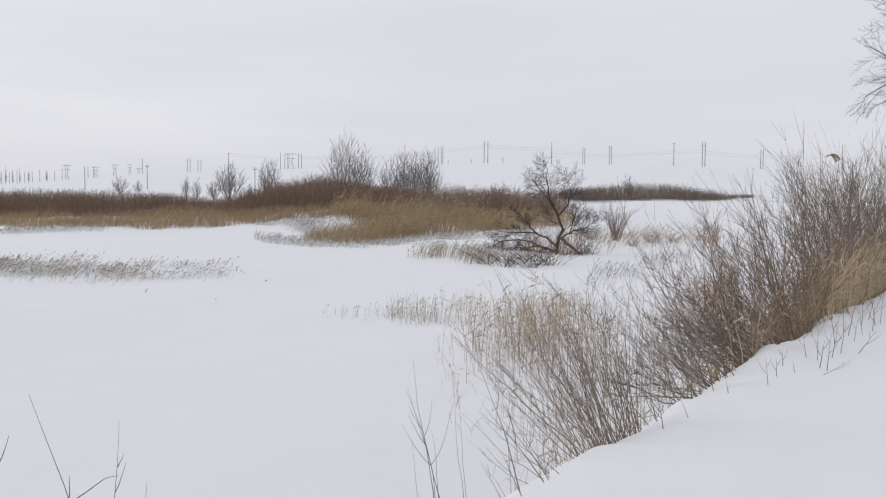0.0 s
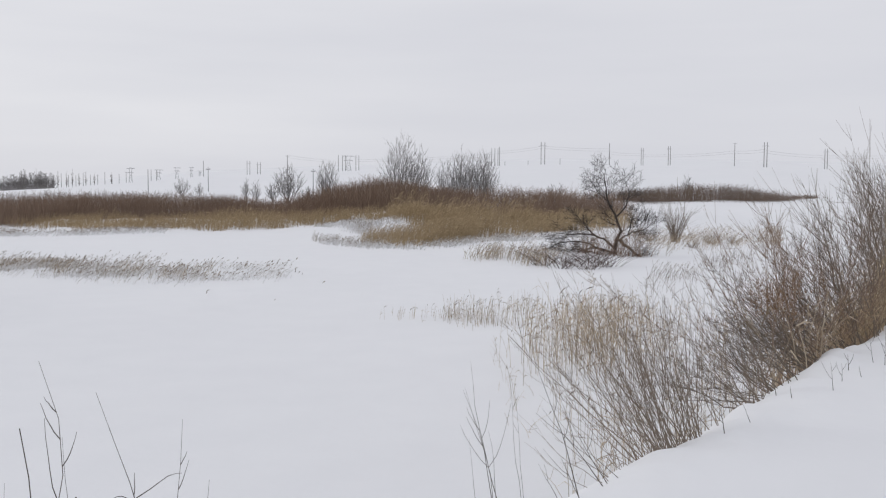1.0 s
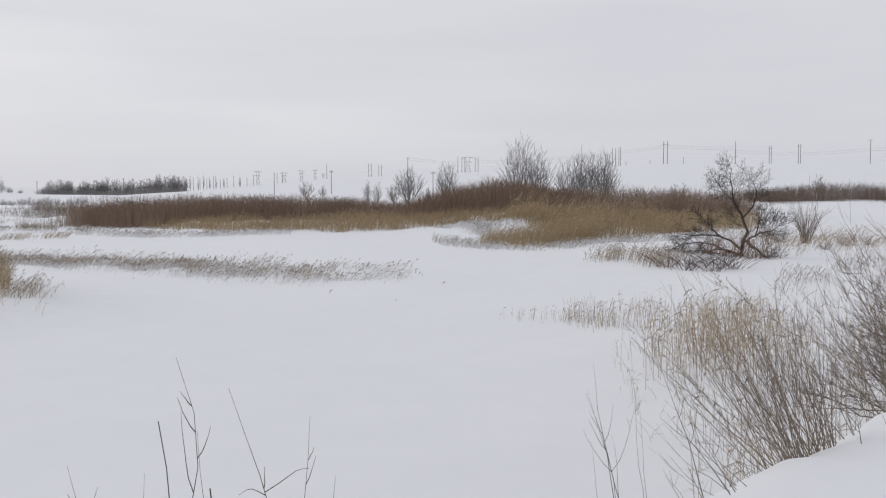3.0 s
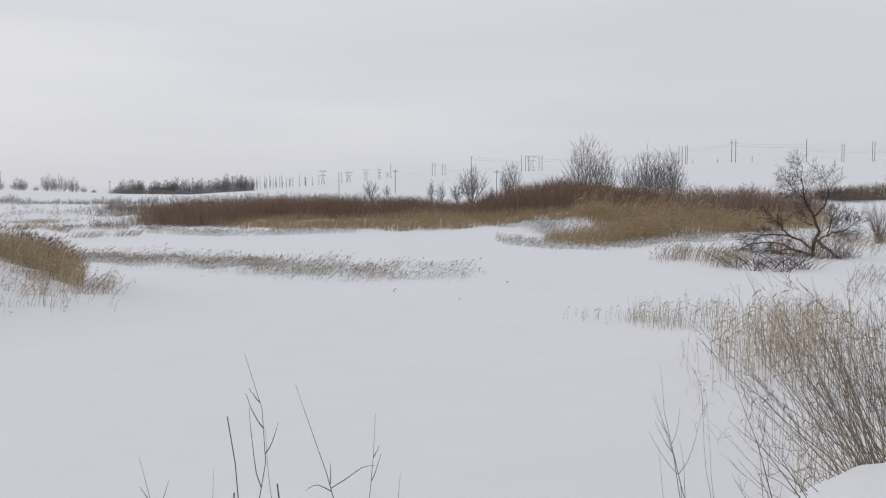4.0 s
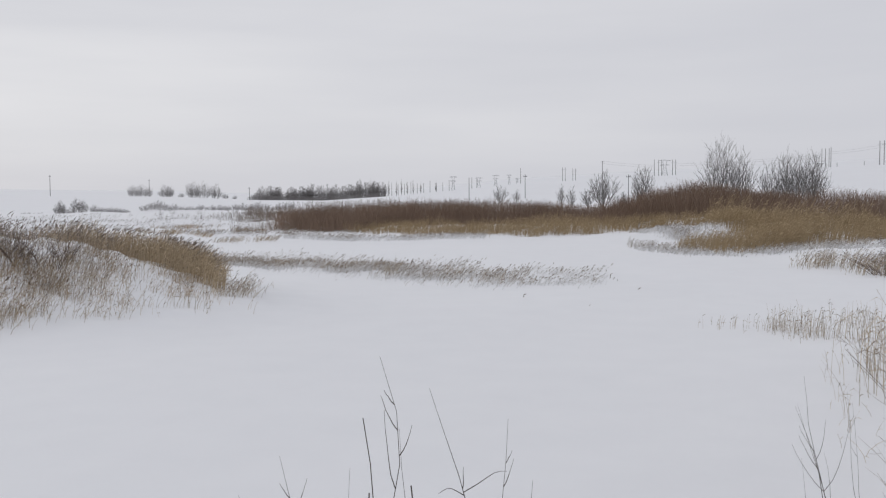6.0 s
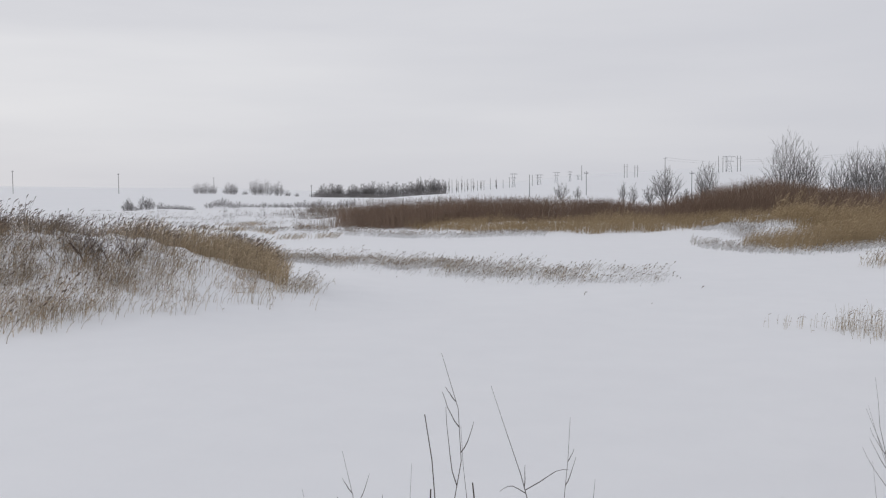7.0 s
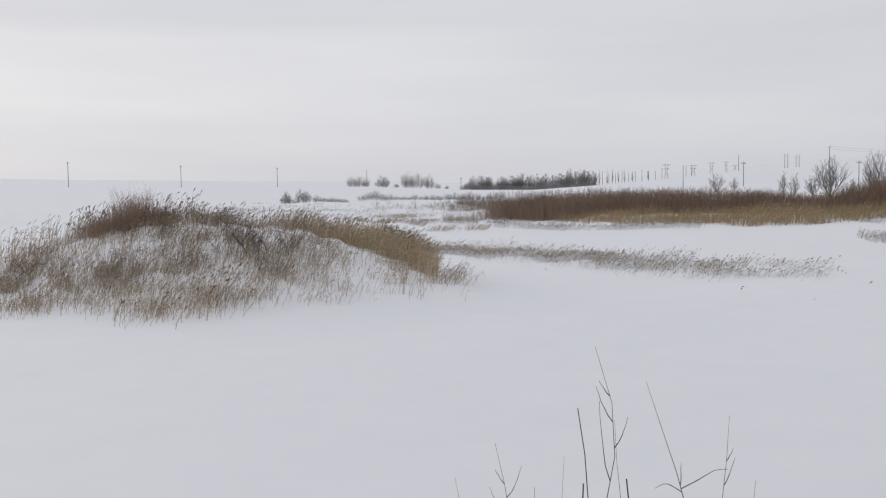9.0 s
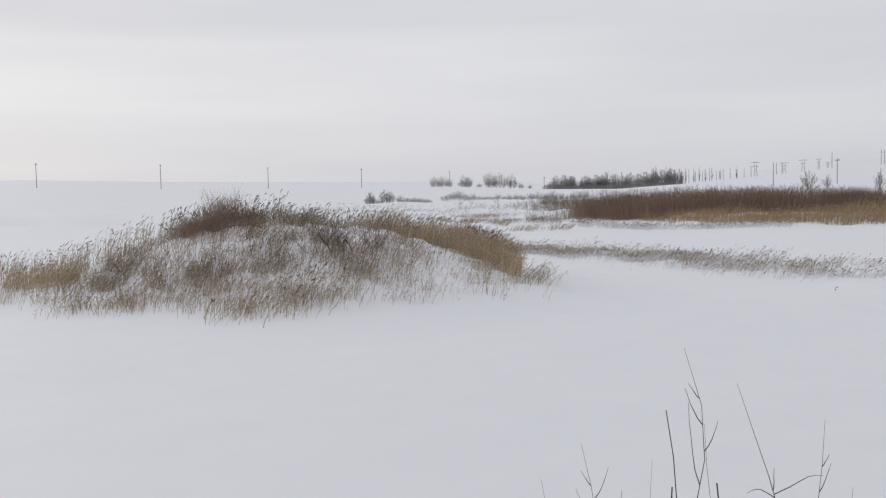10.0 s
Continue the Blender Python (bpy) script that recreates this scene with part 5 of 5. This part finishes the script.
shoot(25.3, 3.5, 25.3, -9.75, 0.0036, [(0.69, -0.55, 0.32), (0.77, 0.9, 0.12), (0.83, -0.8, 0.14), (0.89, -0.8, 0.06)], 171, "forked bare shoot standing up from the bank's snow", 0.0, hook=0.16, leaf=0.74)
shoot(25.95, 3.5, 26.4, -13.3, 0.0026, [], 172, bow=0.02, tip=0.7)
shoot(25.9, 3.5, 26.0, -17.6, 0.0034, [], 173, tip=0.8)
shoot(20.9, 3.5, 24.0, -13.9, 0.0026, [], 174, bow=-0.03)
shoot(22.4, 3.4, 23.75, -17.3, 0.0038, [], 175, tip=0.7)
shoot(16.3, 3.5, 22.45, -11.3, 0.0034, [(0.70, 1.9, 0.22, 0.55), (0.71, 0.5, 0.09), (0.69, -1.2, 0.12, 0.9)], 176)
shoot(20.8, 3.5, 17.8, -13.6, 0.0030, [(0.80, 0.5, 0.11), (0.70, 1.5, 0.10, 0.4), (0.87, 0.7, 0.05)], 177, leaf=0.66)
shoot(16.2, 3.5, 16.15, -16.7, 0.0032, [], 178)
shoot(28.5, 3.5, 31.3, -15.2, 0.0030, [(0.84, 1.1, 0.13), (0.78, -1, 0.12), (0.88, -0.8, 0.06)], 179)
shoot(32.3, 3.5, 34.05, -17.2, 0.0026, [], 180)
shoot(29.5, 3.5, 27.1, -16.1, 0.0024, [], 181, bow=0.03)
shoot(28.8, 3.5, 28.9, -18.0, 0.0036, [], 182)
shoot(0.15, 4.6, 2.23, -12.02, 0.0028, [(0.66, -0.6, 0.16)], 183, bow=0.05)
shoot(0.25, 4.62, 2.04, -11.86, 0.0020, [], 168, bow=0.06)
shoot(-0.75, 4.6, 1.67, -10.6, 0.0024, [(0.42, 1.0, 0.34), (0.58, 0.8, 0.2), (0.42, -0.9, 0.22), (0.62, -0.7, 0.12)], 184, bow=-0.02)
shoot(-0.25, 4.6, 0.63, -14.47, 0.0022, [], 169)
shoot(1.4, 4.6, 1.81, -14.87, 0.0018, [], 170, bow=0.03)
shoot(-5.0, 4.9, -1.91, -10.09, 0.0028, [(0.45, 0.8, 0.2), (0.62, 0.9, 0.12)], 185, bow=0.02)
shoot(-6.5, 5.1, -2.67, -13.01, 0.0030, [(0.55, 0.7, 0.3), (0.7, -0.8, 0.15)], 186, bow=0.02)
shoot(-5.2, 4.8, -3.6, -15.6, 0.0024, [(0.6, -1, 0.15)], 187)
shoot(-6.8, 5.2, -4.4, -14.0, 0.0026, [(0.6, 1, 0.3), (0.5, -1, 0.25)], 188, bow=-0.02)
shoot(-4.4, 4.6, -2.4, -16.2, 0.0022, [(0.7, 0.6, 0.1)], 189)
shoot(-7.6, 5.3, -5.0, -15.2, 0.0024, [], 167)
shoot(-1.8, 6.1, -0.63, -11.23, 0.0020, [(0.1, 1.2, 0.15), (0.8, 0.9, 0.08)], 166, "thin dry reed stalk standing below the bank")
shoot(-1.9, 6.1, -0.85, -11.6, 0.0018, [(0.7, -0.9, 0.08)], 165, "thin dry reed stalk standing below the bank")
for k, (az, d, az_tip, el_tip) in enumerate(((-19.08, 7.9, -18.83, -9.55), (-20.49, 8.5, -20.31, -9.66), (-16.94, 7.5, -16.74, -11.04), (-14.8, 6.6, -14.19, -12.21), (-13.29, 6.2, -13.04, -12.5),
                                             (-16.1, 7.6, -15.82, -10.82), (-21.07, 9.3, -20.72, -7.93), (-22.09, 8.7, -22.33, -7.83), (-21.69, 8.8, -21.96, -8.38), (-21.4, 8.5, -23.44, -9.28),
                                             (-22.74, 9.7, -23.02, -7.26), (-23.52, 9.8, -24.54, -7.69), (-22.9, 11.2, -22.74, -6.02), (-23.76, 11.7, -23.86, -5.75), (-24.34, 11.4, -24.4, -6.35),
                                             (-24.71, 12.0, -24.84, -5.49), (-19.48, 8.3, -19.39, -9.62), (-19.8, 8.8, -19.7, -9.06), (-23.4, 10.5, -23.64, -6.7),
                                             (-22.5, 10.2, -22.2, -6.6), (-23.1, 10.9, -23.5, -5.9), (-23.9, 11.0, -23.6, -6.2), (-24.1, 12.2, -24.4, -5.2), (-24.5, 11.8, -24.2, -5.6), (-21.6, 9.2, -21.5, -7.4), (-22.3, 9.4, -22.6, -7.3))):
    h = d * math.radians(el_tip) + EYE - 2.0
    shoot(az, d, az_tip, el_tip, 0.0026 + 0.0006 * (k % 3), [(0.5, 1 if k % 2 else -1, h * 0.5), (0.72, -1 if k % 2 else 1, h * 0.3)] if h > 0.2 else [], 190 + k, "short dry stalk poking out of the snow bank")


# ---------------------------------------------------------------- power lines
def beam(geo, a, b, r, sides=4):
    geo.tubes(np.array([[a, b]], float), np.array([[r, r]]), sides)


def one(name, mat, parent, *beams, sides=6):
    geo = Geo()
    for a, b, r in beams:
        beam(geo, a, b, r, sides)
    return geo.build(name, [mat], parent)


def power_pole(az, d, top, legs=1, gap=2.6, arm=1.2, r=0.17, cross=True, label=""):
    """A pole whose top stands at that height angle."""
    x, y = spot(az, d)
    h = EYE + d * math.tan(radians(top)) - float(land(x, y)) + 0.3
    ob = empty("power_pole", float(x), float(y), float(land(x, y)) - 0.3, az)
    for k in range(legs):
        geo, o = Geo(), (k - (legs - 1) / 2) * gap
        geo.tubes(np.array([[(o, 0, 0), (o, 0, h * 0.5), (o, 0, h)]]), np.array([[r, r * 0.9, r * 0.75]]), 8)
        geo.build("mast", [CONCRETE], ob)
    if cross:
        w = arm + (legs - 1) * gap / 2
        level = h - (0.6 if legs == 1 else 2.2)
        crossarm = one("crossarm", STEEL, ob, ((-w, 0, level), (w, 0, level), 0.07))
        for o in (-w, 0.0 if legs > 1 else w * 0.5, w):
            geo = Geo()
            geo.tubes(np.array([[(o, 0, level - 0.02), (o, 0, level + (0.35 if legs == 1 else -0.8))]]), np.array([[0.06, 0.05]]), 6)
            geo.build("insulator", [STEEL], crossarm)
    return tagged(ob, label or ("twin-mast concrete power pole on the snowy hill" if legs > 1 else "single concrete power pole on the snow field"), "power pole", "power poles")


def pylon(az, d, top, w, label="steel lattice pylon with wide crossarms on the snowy hill"):
    x, y = spot(az, d)
    h = EYE + d * math.tan(radians(top)) - float(land(x, y)) + 0.3
    ob = empty("pylon", float(x), float(y), float(land(x, y)) - 0.3, az)
    waist, foot, top = 0.10 * w, 0.24 * w, 0.16 * w
    hw = h * 0.62
    for sx in (-1, 1):
        for sy in (-1, 1):
            one("leg", STEEL, ob, ((sx * foot, sy * foot, 0), (sx * waist, sy * waist, hw), 0.14), ((sx * waist, sy * waist, hw), (sx * top, sy * waist, h), 0.12))
    for k in range(4):
        a, b = k / 4.0, (k + 1) / 4.0
        fa, fb = foot + (waist - foot) * a, foot + (waist - foot) * b
        one("brace", STEEL, ob, ((-fa, -fa, hw * a), (fb, -fb, hw * b), 0.06), ((fa, -fa, hw * a), (-fb, -fb, hw * b), 0.06))
    for level, half in ((h, w * 0.5), (h * 0.72, w * 0.36)):
        crossarm = one("crossarm", STEEL, ob, ((-half, 0, level), (half, 0, level), 0.13), ((-half, 0, level), (0, 0, level + h * 0.06), 0.07), ((half, 0, level), (0, 0, level + h * 0.06), 0.07))
        for o in (-half * 0.95, -half * 0.5, half * 0.5, half * 0.95):
            one("insulator", STEEL, crossarm, ((o, 0, level), (o, 0, level - h * 0.05), 0.08))
    return tagged(ob, label, "pylon", "pylons")


TWIN = ((-2.54, 687, 2.64, 2), (-8.30, 890, 2.30, 2), (-9.84, 840, 2.40, 2), (-15.13, 630, 2.59, 2), (-18.31, 740, 2.20, 2), (0.30, 800, 2.28, 3), (0.02, 760, 2.36, 1),
        (9.58, 860, 1.82, 1), (9.25, 860, 1.80, 2), (8.46, 860, 1.81, 2), (14.80, 950, 1.42, 2), (14.2, 930, 1.35, 2))
for az, d, top, legs in TWIN:
    power_pole(az, d, top, legs, 2.6 if az > -8 else 1.7, 1.0, 0.25, legs == 2)
for az, d, top in ((-6.42, 640, 2.59), (-13.46, 690, 2.57), (-1.67, 900, 1.56), (-3.55, 900, 1.71), (-0.3, 900, 1.5), (8.85, 700, 0.95), (12.56, 640, 1.77),
                   (17.35, 800, 1.40), (20.25, 850, 0.87), (19.95, 850, 0.85), (-22.5, 700, 2.4)):
    power_pole(az, d, top, 1, r=0.23, cross=az in (12.56, -13.46))
for az, d, top in ((17.09, 270, 1.03), (20.42, 270, 0.87), (11.06, 250, 0.97)):
    power_pole(az, d, top, 1, arm=0.5, r=0.10, cross=az < 20)
for k in range(13):
    power_pole(21.6 + 0.38 * k, 880 + 25 * (k % 3), 0.60 - 0.012 * k + 0.12 * ((k * 5) % 3 == 0), 1, r=0.22, cross=k in (0, 4), label="far concrete power pole on the snow field")
for az, d, top in ((62.27, 445, 1.65), (55.71, 430, 1.51), (49.66, 470, 1.26), (44.20, 490, 1.09), (38.96, 570, 0.85), (33.36, 480, 0.37), (28.84, 470, 0.54)):
    power_pole(az, d, top, 1, arm=0.45, r=0.15)
pylon(8.99, 880, 1.75, 11)
for az, d, top, w in ((18.03, 1050, 1.0, 5), (17.55, 1300, 0.80, 6), (18.83, 1000, 0.97, 7.5), (19.84, 1000, 0.84, 8.5), (21.36, 800, 0.91, 6)):
    pylon(az, d, top, w)


def cable(az0, d0, h0, az1, d1, h1, off=0.0, sag=0.6):
    """A slack wire between two poles."""
    (x0, y0), (x1, y1) = spot(az0, d0), spot(az1, d1)
    a, b = np.array([x0, y0, float(land(x0, y0)) + h0 + off]), np.array([x1, y1, float(land(x1, y1)) + h1 + off])
    k = np.linspace(0, 1, 17)
    p = a + (b - a) * k[:, None] - np.array([0, 0, 1.0]) * (4 * sag * k * (1 - k))[:, None]
    geo = Geo()
    geo.tubes(p[None], np.full((1, 17), 0.035), 4)
    return tagged(geo.build("power_cable", [CABLE]), "thin slack power cable hung between poles", "cable", "power cables")


for a, b in (((0.3, 800, 12), (-2.54, 687, 13)), ((-2.54, 687, 13), (-6.42, 640, 11)), ((-6.42, 640, 9), (-8.30, 890, 11)), ((-8.30, 890, 10), (-9.84, 840, 10)),
             ((-9.84, 840, 9), (-13.46, 690, 11)), ((-13.46, 690, 11), (-15.13, 630, 12)), ((-15.13, 630, 11), (-18.31, 740, 10)), ((-18.31, 740, 10), (-22.5, 700, 10)),
             ((0.3, 800, 10), (8.46, 860, 10)), ((9.58, 860, 10), (12.56, 640, 12))):
    for off in (0.0, -1.6):
        cable(*a, *b, off)
